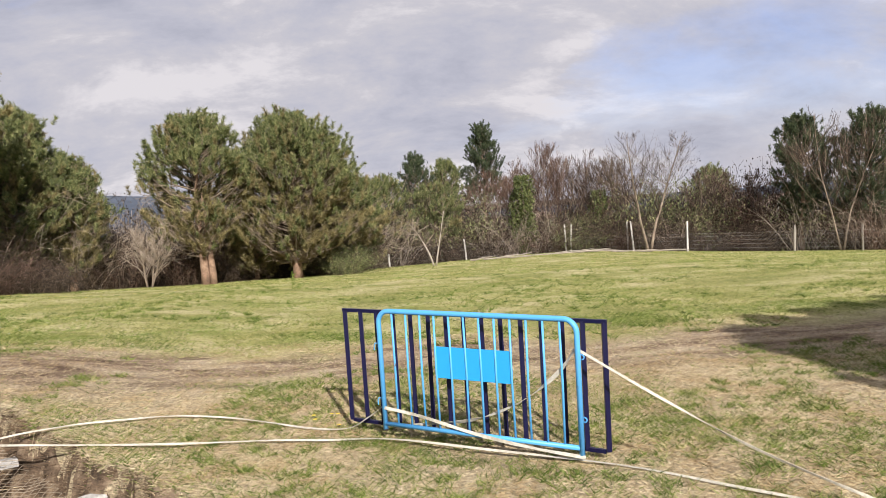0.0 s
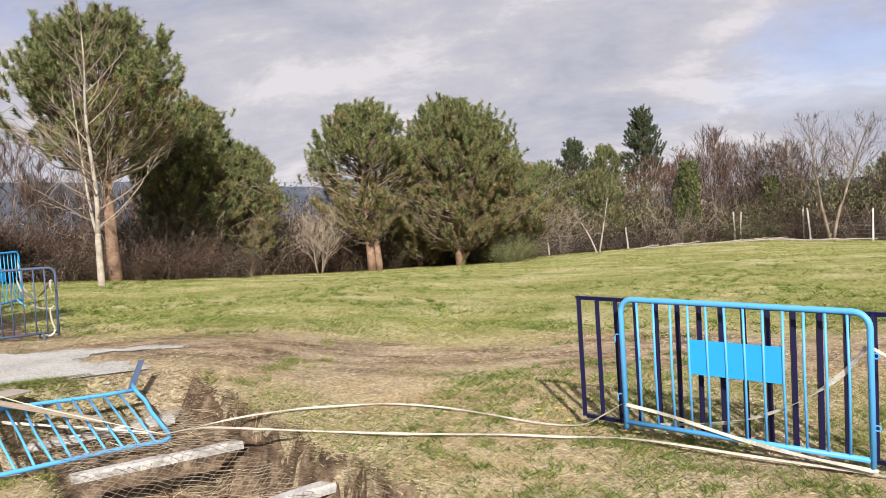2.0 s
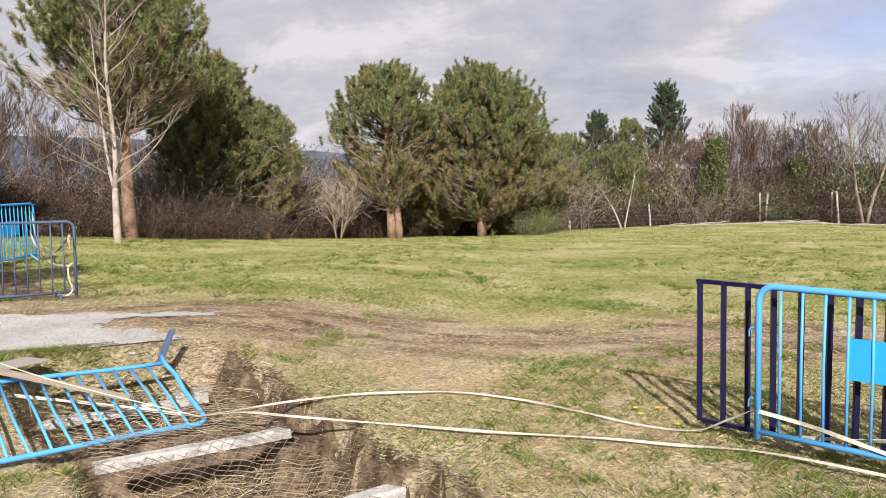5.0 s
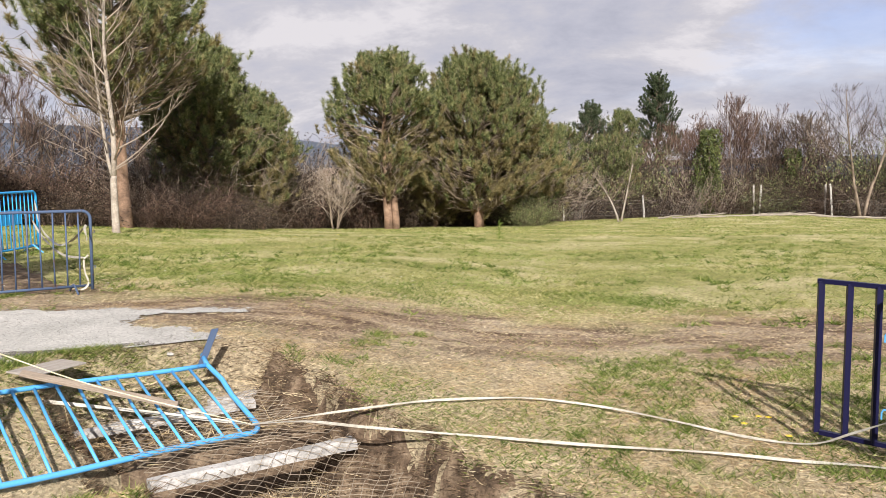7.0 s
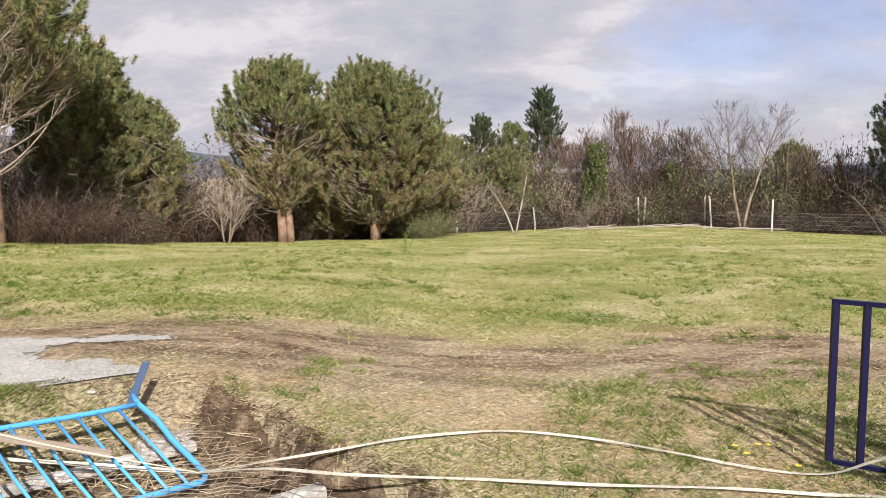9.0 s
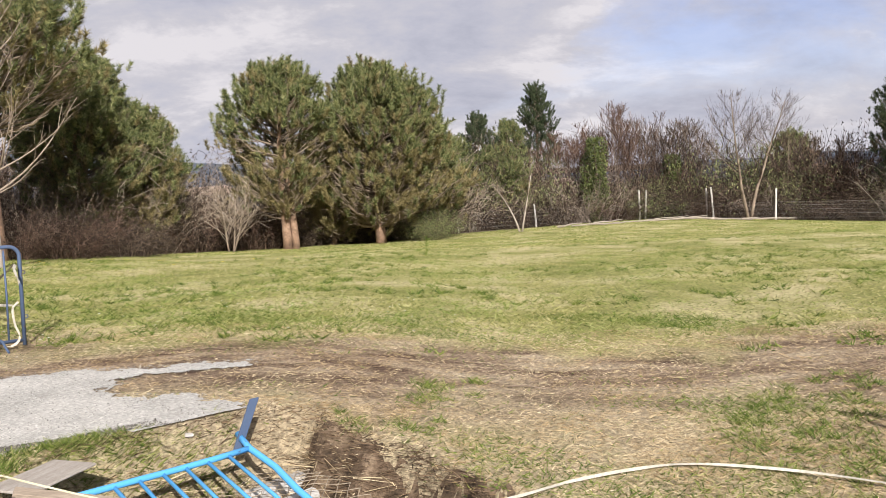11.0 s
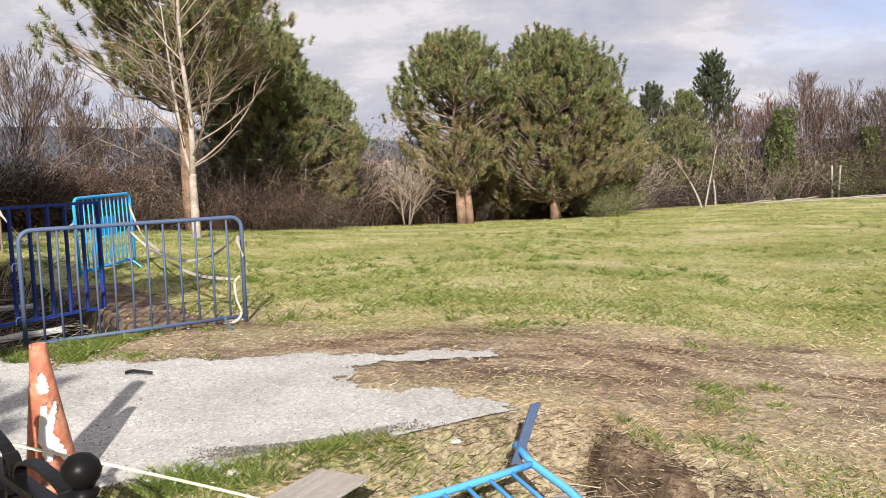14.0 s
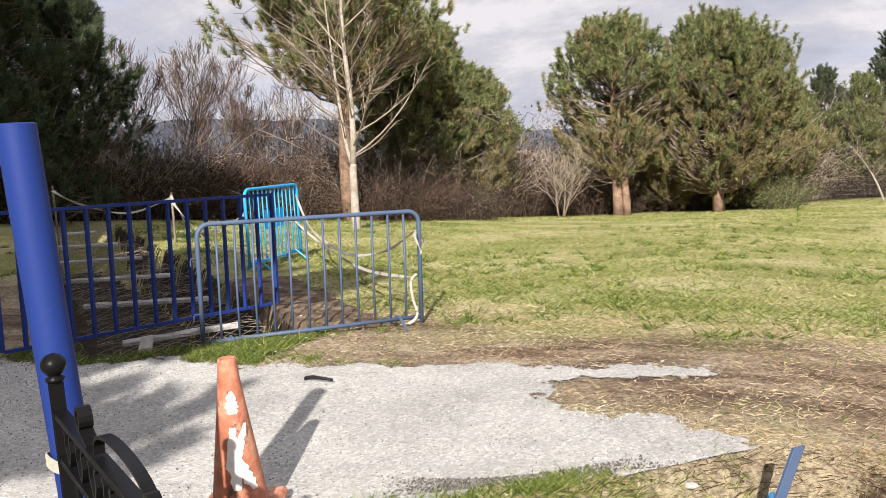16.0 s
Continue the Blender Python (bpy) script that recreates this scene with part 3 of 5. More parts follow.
# ---------------------------------------------------------------- barriers
def barrier(name, label, a, b, height, lift, bars, mat, tube_r=0.019, bar_r=0.0085, square=False, plate=None, plate_mat=None, feet=True, hooks=True, lean=0.0, group="crowd barriers"):
    """A crowd barrier from a to b (ends on the ground), with tube ends, bars, feet and an info plate."""
    a, b = Vector(a), Vector(b)
    root = thing(name, label, "barrier", group, a)
    d = b - a
    length = d.length
    d.normalize()
    side = Vector((d.y, -d.x, 0)).normalized()
    up = (Vector((0, 0, 1)) - d * d.z).normalized()
    up = (up + side * lean).normalized()
    P = lambda s, h, o=0.0: d * s + up * h + side * o
    top, bot = height, lift
    if square:
        for q in ((P(0, bot), P(0, top)), (P(length, bot), P(length, top))):
            part("end_post", Shape().tube(q, tube_r * 1.25, n=4, square=True), mat, root)
        part("top_rail", Shape().tube((P(-0.02, top), P(length + 0.02, top)), tube_r, n=4, square=True), mat, root)
        part("bottom_rail", Shape().tube((P(0.02, bot), P(length - 0.02, bot)), tube_r, n=4, square=True), mat, root)
    else:
        r = 0.10
        pts = [P(0, bot - 0.05)]
        pts += [P(0, top - r)] + [P(r - r * math.cos(t), top - r + r * math.sin(t)) for t in (0.26, 0.52, 0.79, 1.05, 1.31)] + [P(r, top)]
        pts += [P(length - r, top)] + [P(length - r + r * math.sin(t), top - r + r * math.cos(t)) for t in (0.26, 0.52, 0.79, 1.05, 1.31)] + [P(length, top - r), P(length, bot - 0.05)]
        part("tube_arch", Shape().tube(pts, tube_r, n=10), mat, root, smooth_shade=True)
        part("bottom_rail", Shape().tube((P(0, bot), P(length, bot)), tube_r * 0.9, n=10), mat, root, smooth_shade=True)
    for i in range(1, bars + 1):
        s = length * i / (bars + 1)
        bend = 0.006 * math.sin(7.3 * i + length)
        if square:
            part("bar", Shape().tube((P(s, bot), P(s + bend, top)), bar_r, n=4, square=True), mat, root)
        else:
            part("bar", Shape().tube((P(s, bot), P(s + bend, (top + bot) / 2), P(s, top)), bar_r, n=6), mat, root, smooth_shade=True)
    if plate:
        i0, i1, h0, h1 = plate
        for k in range(i0, i1):
            p0, p1 = length * k / (bars + 1), length * (k + 1) / (bars + 1)
            part("plate", Shape().box(P((p0 + p1) / 2, (h0 + h1) / 2), d * ((p1 - p0) / 2 - 0.0015), up * (h1 - h0) / 2, side * 0.0016, 0.0008), plate_mat or mat, root)
    if feet:
        for s in (0.22, length - 0.22):
            part("foot", Shape().tube((P(s, bot, -0.2) - up * bot, P(s, bot + 0.02, -0.03), P(s, bot + 0.02, 0.03), P(s, bot, 0.2) - up * bot), 0.012, n=6), mat, root)
    if hooks:
        for h in (0.3, 0.74):
            pts = [P(-0.012, height * h), P(-0.05, height * h), P(-0.06, height * h - 0.02), P(-0.06, height * h - 0.06)]
            part("hook", Shape().tube(pts, 0.005, n=5), mat, root)
            part("eye", Shape().tube([P(length + 0.03 + 0.018 * math.cos(t), height * h + 0.018 * math.sin(t)) for t in np.linspace(0, 6.28, 9)], 0.005, n=5), mat, root)
    return root


LB_A, LB_B = (-0.594, 7.263, 0.02), (0.872, 6.345, 0.0)
barrier("crowd_barrier", "sky-blue steel crowd barrier with info plate and chipped paint", LB_A, LB_B, 1.045, 0.10, 12, M_LIGHT, 0.021, 0.0095, plate=(4, 9, 0.53, 0.78), plate_mat=M_PLATE, feet=False, lean=0.02)
barrier("crowd_barrier", "navy square-tube steel barrier behind the sky-blue barrier", (-0.905, 7.65, 0.0), (1.08, 6.41, -0.03), 1.035, 0.07, 13, M_DARK, 0.020, 0.024, square=True, feet=False, hooks=False, lean=0.02)
barrier("crowd_barrier", "faded grey-blue steel barrier with tape knots beside the road", (-9.68, 10.58, gz(-9.3, 10.55) - 0.02), (-8.36, 11.92, gz(-8.36, 11.92)), 1.0, 0.07, 12, M_FADED, 0.019, 0.010)
barrier("crowd_barrier", "royal-blue square-tube barrier across the stepped drain", (-10.85, 9.75, 0.36), (-9.88, 12.05, 0.26), 1.13, 0.10, 13, M_ROYAL, 0.019, 0.019, square=True, feet=False, hooks=False)
barrier("crowd_barrier", "royal-blue square-tube barrier beyond the blue pole", (-12.1, 7.9, 0.42), (-10.92, 9.6, 0.38), 1.1, 0.10, 9, M_ROYAL, 0.019, 0.019, square=True, feet=False, hooks=False)
barrier("crowd_barrier", "bright blue steel barrier with plate on the grass slope", (-11.64, 14.37, gz(-11.2, 14.6)), (-11.78, 15.95, gz(-11.78, 15.95)), 1.07, 0.12, 12, M_PLATE, 0.021, 0.0095, plate=(4, 9, 0.53, 0.78), plate_mat=M_PLATE)


def fallen_barrier():
    br, u = Vector((-4.758, 8.145, -0.205)), Vector((-0.649, -0.759, 0.057)).normalized()
    w = Vector((-0.698, 0.623, 0.352))
    w = (w - u * w.dot(u)).normalized()
    nn = u.cross(w)
    root = thing("crowd_barrier", "sky-blue steel barrier fallen over the drain, one end bent", "barrier", "crowd barriers", br)
    H, L = 0.99, 2.12
    sag = lambda s, h: 0.012 * math.sin(3 * s + 4 * h)
    P = lambda s, h: u * s + w * h + nn * -float(sag(s, h))
    r = 0.1
    arch = [P(-0.03, H + 0.17), P(0.0, H), P(-0.015, H * 0.75), P(0.015, H * 0.5), P(0, r)] + [P(r - r * math.cos(t), r - r * math.sin(t)) for t in (0.4, 0.8, 1.2)] + [P(r, 0)]
    arch += [P(L * k / 8, 0) for k in range(1, 8)] + [P(L - r, 0)] + [P(L - r + r * math.sin(t), r - r * math.cos(t)) for t in (0.4, 0.8, 1.2)] + [P(L, r), P(L, H)]
    part("tube_arch", Shape().tube(arch, 0.021, n=10), M_LIGHT, root, smooth_shade=True)
    part("bottom_rail", Shape().tube([P(L * k / 8, H) for k in range(9)], 0.019, n=10), M_LIGHT, root, smooth_shade=True)
    for i in range(1, 13):
        s = 0.165 + 0.15 * (i - 1)
        part("bar", Shape().tube((P(s, 0), P(s + 0.012 * math.sin(3 * i), H / 2), P(s, H)), 0.0125, n=6), M_LIGHT, root, smooth_shade=True)
    foot = Shape().box(Vector((-5.49, 8.88, 0.26)) - br, (0.022, 0.018, 0.0), Vector((0.055, 0.04, 0.15)), (-0.004, 0.006, 0.0), 0.002)
    part("foot", foot, M_FADED, root, "bent upright foot plate with worn paint")
    return root


fallen_barrier()



# ---------------------------------------------------------------- traffic cone, pole and gate
def traffic_cone():
    x, y = -7.70, 8.04
    z = gz(x, y) + 0.024
    root = thing("traffic_cone", "weathered orange traffic cone with white paint blotches on asphalt", "traffic cone", at=(x, y, z))
    base = Shape().box((0, 0, 0.025), (0.165, 0.06, 0), (-0.06, 0.165, 0), (0, 0, 0.022), 0.018)
    part("base_plate", base, M_CONE, root)
    prof = [(0.128, 0.045), (0.120, 0.06), (0.102, 0.2), (0.082, 0.36), (0.064, 0.5), (0.047, 0.64), (0.039, 0.73), (0.037, 0.745), (0.030, 0.745), (0.028, 0.70)]
    prof = [(r, 0.93 * h) for r, h in prof]
    part("shell", Shape().turned((0, 0, 0), prof, 40), M_CONE, root, smooth_shade=True)
    rad = lambda h: 0.1275 - 0.1360 * h + 0.0035

    def blotch(h0, h1, a_mid, half, seed, n=14, slant=0.0):
        s, rng = Shape(), random.Random(seed)
        left, right = [], []
        for i in range(n + 1):
            f = i / n
            h = h0 + (h1 - h0) * f
            wv = half * (0.25 + 0.75 * math.sin(math.pi * (0.1 + 0.85 * f))) * (0.65 + 0.6 * rng.random())
            c = a_mid + slant * (f - 0.5)
            left.append((c - wv, h)), right.append((c + wv * (0.7 + 0.5 * rng.random()), h))
        for i in range(n + 1):
            for k in range(6):
                a = left[i][0] + (right[i][0] - left[i][0]) * k / 5
                s.v.append(Vector((rad(left[i][1]) * math.cos(a), rad(left[i][1]) * math.sin(a), left[i][1])))
        for i in range(n):
            for k in range(5):
                q = 6 * i + k
                s.f.append((q, q + 1, q + 7, q + 6))
        return s

    view = math.atan2(4.5 - y, -5.4 - x)
    part("paint_blotch", blotch(0.15, 0.41, view - 0.04, 0.36, 3), M_CONEWHITE, root, "white paint blotch")
    part("paint_blotch", blotch(0.28, 0.42, view + 0.34, 0.28, 8, slant=0.75), M_CONEWHITE, root, "white paint blotch")
    part("paint_blotch", blotch(0.14, 0.29, view + 0.34, 0.30, 9, slant=-0.65), M_CONEWHITE, root, "white paint blotch")
    part("paint_blotch", blotch(0.465, 0.56, view + 0.06, 0.42, 5), M_CONEWHITE, root, "white paint blotch")


traffic_cone()

POLE = Vector((-7.54, 6.95, 0.0))


def steel_pole():
    z = gz(POLE.x, POLE.y) - 0.02
    root = thing("steel_pole", "royal-blue painted round steel pole holding a black iron gate", "pole", at=(POLE.x, POLE.y, z))
    h = 1.97 - z
    pipe = part("pipe", Shape().tube([(0.052, 0.019, 0.0), (-0.012, -0.004, h - 0.012)], 0.055, n=28, caps=False), M_ROYAL, root, smooth_shade=True)
    part("cap", Shape().turned((-0.012, -0.004, h - 0.012), [(0.055, -0.004), (0.055, 0.008), (0.050, 0.012), (0.01, 0.014)], 28), M_ROYAL, pipe)
    part("weld_collar", Shape().turned((0.052, 0.019, 0), [(0.075, 0.0), (0.075, 0.012), (0.06, 0.02)], 24), M_ROYAL, root)


steel_pole()


def iron_gate():
    """A low wrought-iron gate leaf: two flat rails with arched scrolls on top, a stile with a ball at each end."""
    a, b = Vector((-7.39, 6.81, 0.0)), Vector((-5.95, 5.74, 0.0))
    d = (b - a)
    L = d.length
    d.normalize()
    n = Vector((d.y, -d.x, 0))
    z0 = gz(-6.6, 6.05)
    root = thing("iron_gate", "black wrought-iron gate leaf with scrolls and ball finials", "gate", at=(a.x, a.y, 0))
    P = lambda s, z, o=0.0: d * s + Vector((0, 0, z)) + n * o
    top = lambda s: 1.19 + 0.03 * s / L
    low = lambda s: top(s) - 0.125
    ball = [(0.012, -0.05), (0.024, -0.044), (0.026, -0.036), (0.014, -0.030), (0.020, -0.026), (0.030, -0.012), (0.034, 0.0), (0.030, 0.014), (0.020, 0.026), (0.004, 0.032)]
    for s, h in ((0, 1.315), (L, 1.335)):
        post = part("stile", Shape().box(P(s, (z0 + h - 0.05) / 2), d * 0.015, n * 0.015, Vector((0, 0, (h - 0.05 - z0) / 2)), 0.003), M_BLACK, root)
        part("ball_finial", Shape().turned(P(s, h), ball, 20), M_BLACK, post, smooth_shade=True)
    part("top_rail", Shape().box(P(L / 2, top(L / 2)), P(L / 2, 0.0225), n * 0.014, (0, 0, 0.009), 0.003), M_BLACK, root)
    part("lower_rail", Shape().box(P(L / 2, low(L / 2)), P(L / 2, 0.0225), n * 0.014, (0, 0, 0.009), 0.003), M_BLACK, root)
    part("bottom_rail", Shape().box(P(L / 2, z0 + 0.09), d * (L / 2), n * 0.015, (0, 0, 0.011), 0.003), M_BLACK, root)
    for i in range(1, 12):
        s = L * i / 12
        bar = part("bar", Shape().tube((P(s, z0 + 0.09), P(s, low(s))), 0.009, n=4, square=True), M_BLACK, root)
        h = low(s) + 0.01
        leaf = Shape()
        for e in (-1, 1):
            leaf.ribbon([P(s, h), P(s + e * 0.018, h + 0.02), P(s + e * 0.034, h + 0.045), P(s + e * 0.028, h + 0.075), P(s + e * 0.040, h + 0.088)], 0.026, n, 0.005)
        leaf.turned(P(s, h), [(0.008, 0), (0.014, 0.03), (0.010, 0.07), (0.003, 0.10)], 6)
        part("leaf_ornament", leaf, M_BLACK, bar)
    for s0, s1, rise in ((0.50, 0.97, 0.072), (0.99, 1.42, 0.072), (1.44, 1.74, 0.06)):
        pts = []
        for t in np.linspace(0, math.pi, 18):
            f = 0.5 - 0.5 * math.cos(t)
            s = s0 + (s1 - s0) * f
            pts.append(P(s, top(s) + 0.012 + rise * math.sin(t) ** 0.75))
        part("scroll", Shape().ribbon(pts, 0.024, n, 0.004), M_BLACK, root)
        curl = [P(s1 + 0.022 * math.cos(t) - 0.02, top(s1) + 0.034 + 0.022 * math.sin(t)) for t in np.linspace(-1.2, 4.4, 12)]
        part("scroll_curl", Shape().ribbon(curl, 0.025, n, 0.004), M_BLACK, root)
    curl = [P(0.36 + 0.024 * math.cos(t), top(0.36) + 0.062 + 0.024 * math.sin(t)) for t in np.linspace(-1.57, 4.6, 14)]
    part("scroll_curl", Shape().ribbon([P(0.44, top(0.44) + 0.012), P(0.40, top(0.4) + 0.02)] + curl, 0.032, n, 0.0045), M_BLACK, root)


iron_gate()


# ---------------------------------------------------------------- drain: beams, walls, net
def beam(a, b, width, deep, label, mid_sag=0.0):
    a, b = Vector(a), Vector(b)
    d = (b - a)
    L = d.length
    d.normalize()
    n = Vector((-d.y, d.x, 0)).normalized()
    rng = random.Random(int(abs(a.x) * 100))
    s = Shape()
    K = 9
    for i in range(K + 1):
        p = a + d * (L * i / K)
        w, dz = width / 2 * (0.9 + 0.25 * rng.random()), 0.012 * rng.random()
        for o, h in ((-w, -deep), (w, -deep), (w, -0.02), (w - 0.02, -dz), (-w + 0.02, -dz), (-w, -0.025)):
            s.v.append(p + n * o + Vector((0, 0, h)))
    for i in range(K):
        for k in range(6):
            q, q2 = 6 * i + k, 6 * i + (k + 1) % 6
            s.f.append((q, q2, q2 + 6, q + 6))
    s.f += [tuple(reversed(range(6))), tuple(6 * K + k for k in range(6))]
    ob = part("concrete_beam", s, M_CONC)
    return tagged(ob, label, "beam", "concrete beams of the drain")


beam((-5.07, 6.98, -0.12), (-3.99, 7.93, -0.15), 0.115, 0.075, "pale concrete cross beam over the open drain")
beam((-6.12, 7.84, -0.13), (-5.06, 8.76, -0.14), 0.10, 0.07, "cracked concrete cross beam under the fallen barrier")
beam((-3.95, 6.12, -0.27), (-2.90, 7.14, -0.25), 0.14, 0.08, "broken pale concrete beam at the lower drain")
far_v = Vector((0.673, 0.74, 0))
for k, s in enumerate((0.0, 1.72, 3.68, 5.79, 8.29, 11.4)):
    c = Vector((FAR_MID[0] + FAR_UP[0] * s - 0.07 * k, FAR_MID[1] + FAR_UP[1] * s, 0))
    z = float(bare_ground(c.x, c.y)) - 0.04
    e = far_v * 0.5 if k == 0 else Vector((0.94, 0.34, 0)) * 0.66
    beam((c.x - e.x, c.y - e.y, z), (c.x + e.x, c.y + e.y, z), 0.065, 0.055, "weathered concrete step edge of the drain")
beam((-10.41, 10.22, 0.30), (-9.70, 10.54, 0.28), 0.07, 0.3, "low concrete kerb at the roadside")


block = Shape().box((-5.36, 9.08, -0.30), (0.16, 0.17, 0.0), (-0.04, 0.04, 0.0), (-0.015, 0.015, 0.08), 0.015)
tagged(part("concrete_block", block, M_CONC), "chipped concrete end block in the drain bank", "block")
for p, r in (((-6.5, 7.2, 0.02), 0.035), ((-5.9, 9.0, 0.02), 0.028), ((-6.85, 8.2, 0.01), 0.03)):
    rng = random.Random(int(r * 1000) + int(p[0] * 10))
    bm = bmesh.new()
    bmesh.ops.create_icosphere(bm, subdivisions=2, radius=r)
    for v in bm.verts:
        v.co = Vector((v.co.x * 1.2, v.co.y, v.co.z * 0.6)) * (1 + 0.35 * noise.noise(v.co * 9 / r * 0.1 + Vector((r * 90, 0, 0))))
    me = bpy.data.meshes.new("stone")
    bm.to_mesh(me), bm.free()
    ob = part("stone", me, M_STONE)
    ob.location = (p[0], p[1], gz(p[0], p[1]) + r * 0.25 if p[2] >= 0 else p[2])
    tagged(ob, "rough pale stone lying in the dry grass", "stone", "stones")


def wire_net(name, mid, up, s0, s1, half, cell, height, label, seed, thick=0.0028):
    """Chain-link wire laid over the drain, sagging between the beams."""
    sh, rng = Shape(), random.Random(seed)
    n_s, n_w = int((s1 - s0) / cell), int(2 * half / cell)

    def at(i, j):
        s, w = s0 + (s1 - s0) * i / n_s, -half + 2 * half * j / n_w
        s += 0.02 * math.sin(7 * w + 3 * s) + 0.006 * math.sin(31 * w)
        w += 0.02 * math.sin(6 * s)
        x, y = mid[0] + up[0] * s + up[1] * w, mid[1] + up[1] * s - up[0] * w
        return Vector((x, y, height(s, w) + 0.012 * math.sin(9 * s + 5 * w) + 0.01 * math.sin(17 * w - 11 * s)))

    for j in range(n_w):
        pts = []
        for i in range(n_s * 2 + 1):
            pts.append(at(i / 2, j + (0.5 if i % 2 else 0)))
        sh.tube(pts, thick, n=3, caps=False)
        sh.tube([at(i / 2, j + (0.5 if i % 2 else 1)) for i in range(n_s * 2 + 1)], thick, n=3, caps=False)
    ob = part(name, sh, M_NET)
    return tagged(ob, label, "wire net")


wire_net("wire_net", NEAR_MID, NEAR_UP, -2.7, 0.02, 0.72, 0.10, lambda s, w: -0.13 + 0.1 * s * (s > -1.37) - 0.14 * (s <= -1.37) - 0.10 * math.sin(math.pi * min(1, max(0, -s / 1.37))) * (1 - (w / 0.9) ** 2), "rusty chain-link net sagging over the open drain", 3)
wire_net("wire_net", NEAR_MID, NEAR_UP, 0.1, 1.75, 0.70, 0.11, lambda s, w: -0.14 + 0.03 * abs(w), "rusty chain-link net under the fallen barrier", 4)
wire_net("wire_net", FAR_MID, FAR_UP, -0.4, 9.0, 0.70, 0.14, lambda s, w: float(bare_ground(FAR_MID[0] + FAR_UP[0] * s, FAR_MID[1] + FAR_UP[1] * s)) - 0.06 - 0.05 * abs(math.sin(1.6 * s)), "chain-link net over the stepped drain", 5, 0.0022)


# ---------------------------------------------------------------- boards and scraps
def plank(name, a, b, width, thick, mat, label, category, roll=0.0):
    a, b = Vector(a), Vector(b)
    d = (b - a)
    L = d.length
    d.normalize()
    s = d.cross(Vector((0, 0, 1))).normalized()
    s = (s * math.cos(roll) + d.cross(s) * math.sin(roll)).normalized()
    ob = part(name, Shape().box((0, 0, 0), (L / 2, 0, 0), (0, width / 2, 0), (0, 0, thick / 2), 0.003), mat)
    n = d.cross(s)
    m = Matrix((d, s, n)).transposed().to_4x4()
    m.translation = (a + b) / 2
    ob.matrix_world = m
    return tagged(ob, label, category)


plank("plywood_board", (-6.43, 7.71, 0.335), (-6.28, 8.165, 0.315), 0.29, 0.014, M_BOARD, "weathered grey plywood board on the dry grass", "board")
plank("wooden_plank", (-6.35, 7.62, 0.37), (-5.33, 7.95, 0.05), 0.07, 0.025, M_PLANK, "weathered wooden plank leaning on the fallen barrier", "plank", 0.2)
plank("wooden_plank", (-10.35, 10.75, 0.33), (-10.05, 10.35, 0.34), 0.10, 0.03, M_BOARD, "short grey plank at the roadside", "plank")
scrap = Shape().tube([(-8.46, 9.99, 0.285), (-8.40, 9.985, 0.30), (-8.33, 9.98, 0.295), (-8.25, 9.985, 0.285)], 0.014, 0.009, n=6)
tagged(part("rubber_strip", scrap, M_RUBBER), "short black rubber strip lying on the asphalt", "scrap")
stick = Shape().tube([(-3.7, 10.35, gz(-3.7, 10.35) + 0.015), (-3.55, 10.37, gz(-3.55, 10.37) + 0.03), (-3.4, 10.32, gz(-3.4, 10.32) + 0.02)], 0.008, 0.004, n=5)
tagged(part("dry_stick", stick, M_LIMB), "thin dark stick on the brown track", "stick")


# ---------------------------------------------------------------- barrier tape
def spline(pts, n=10):
    pts = [Vector(p) for p in pts]
    out = []
    for i in range(len(pts) - 1):
        p0, p1, p2, p3 = pts[max(i - 1, 0)], pts[i], pts[i + 1], pts[min(i + 2, len(pts) - 1)]
        for k in range(n):
            t = k / n
            out.append(0.5 * ((2 * p1) + (p2 - p0) * t + (2 * p0 - 5 * p1 + 4 * p2 - p3) * t * t + (3 * p1 - p0 - 3 * p2 + p3) * t ** 3))
    return out + [pts[-1]]


def tape(label, pts, width=0.045, twist=2.0, flat=False, mat=None, n=10):
    path = spline(pts, n)
    ups = []
    for i, p in enumerate(path):
        a = twist * i / len(path) + 0.5 * math.sin(0.45 * i)
        if flat:
            a = 1.2 + 0.35 * math.sin(0.3 * i)
        ups.append(Vector((math.sin(a) * 0.55, math.sin(a) * 0.75, math.cos(a))))
    ob = part("barrier_tape", Shape().ribbon(path, width, ups), mat or M_TAPE)
    return tagged(ob, label, "tape", "barrier tape")


def on(x, y, up=0.02):
    return (x, y, float(bare_ground(x, y)) + up)


KNOT = (-4.84, 8.14, -0.15)
tape("off-white tape lying over the grass in a wide bend", [KNOT, (-4.3, 8.0, -0.02), (-3.9, 7.98, 0.05), on(-3.5, 8.22, 0.04), on(-3.1, 8.46, 0.03), on(-2.72, 8.54, 0.03), on(-2.2, 8.36, 0.03), on(-1.75, 8.08, 0.03), on(-1.3, 7.76, 0.03), on(-0.95, 7.6, 0.05), (-0.75, 7.45, 0.13), (-0.61, 7.28, 0.26)], 0.019, 2.2, True)
tape("off-white tape lying nearly straight over the grass", [KNOT, (-4.3, 7.8, 0.0), on(-3.75, 7.5, 0.04), on(-3.0, 7.62, 0.02), on(-2.3, 7.52, 0.03), on(-1.6, 7.45, 0.03), on(-1.08, 7.34, 0.03), on(-0.55, 7.18, 0.05), on(0.2, 6.73, 0.05), on(1.15, 6.2, 0.03), on(1.8, 5.64, 0.02), on(2.35, 5.12, 0.03), on(2.9, 4.7, 0.03)], 0.021, 1.5, True)
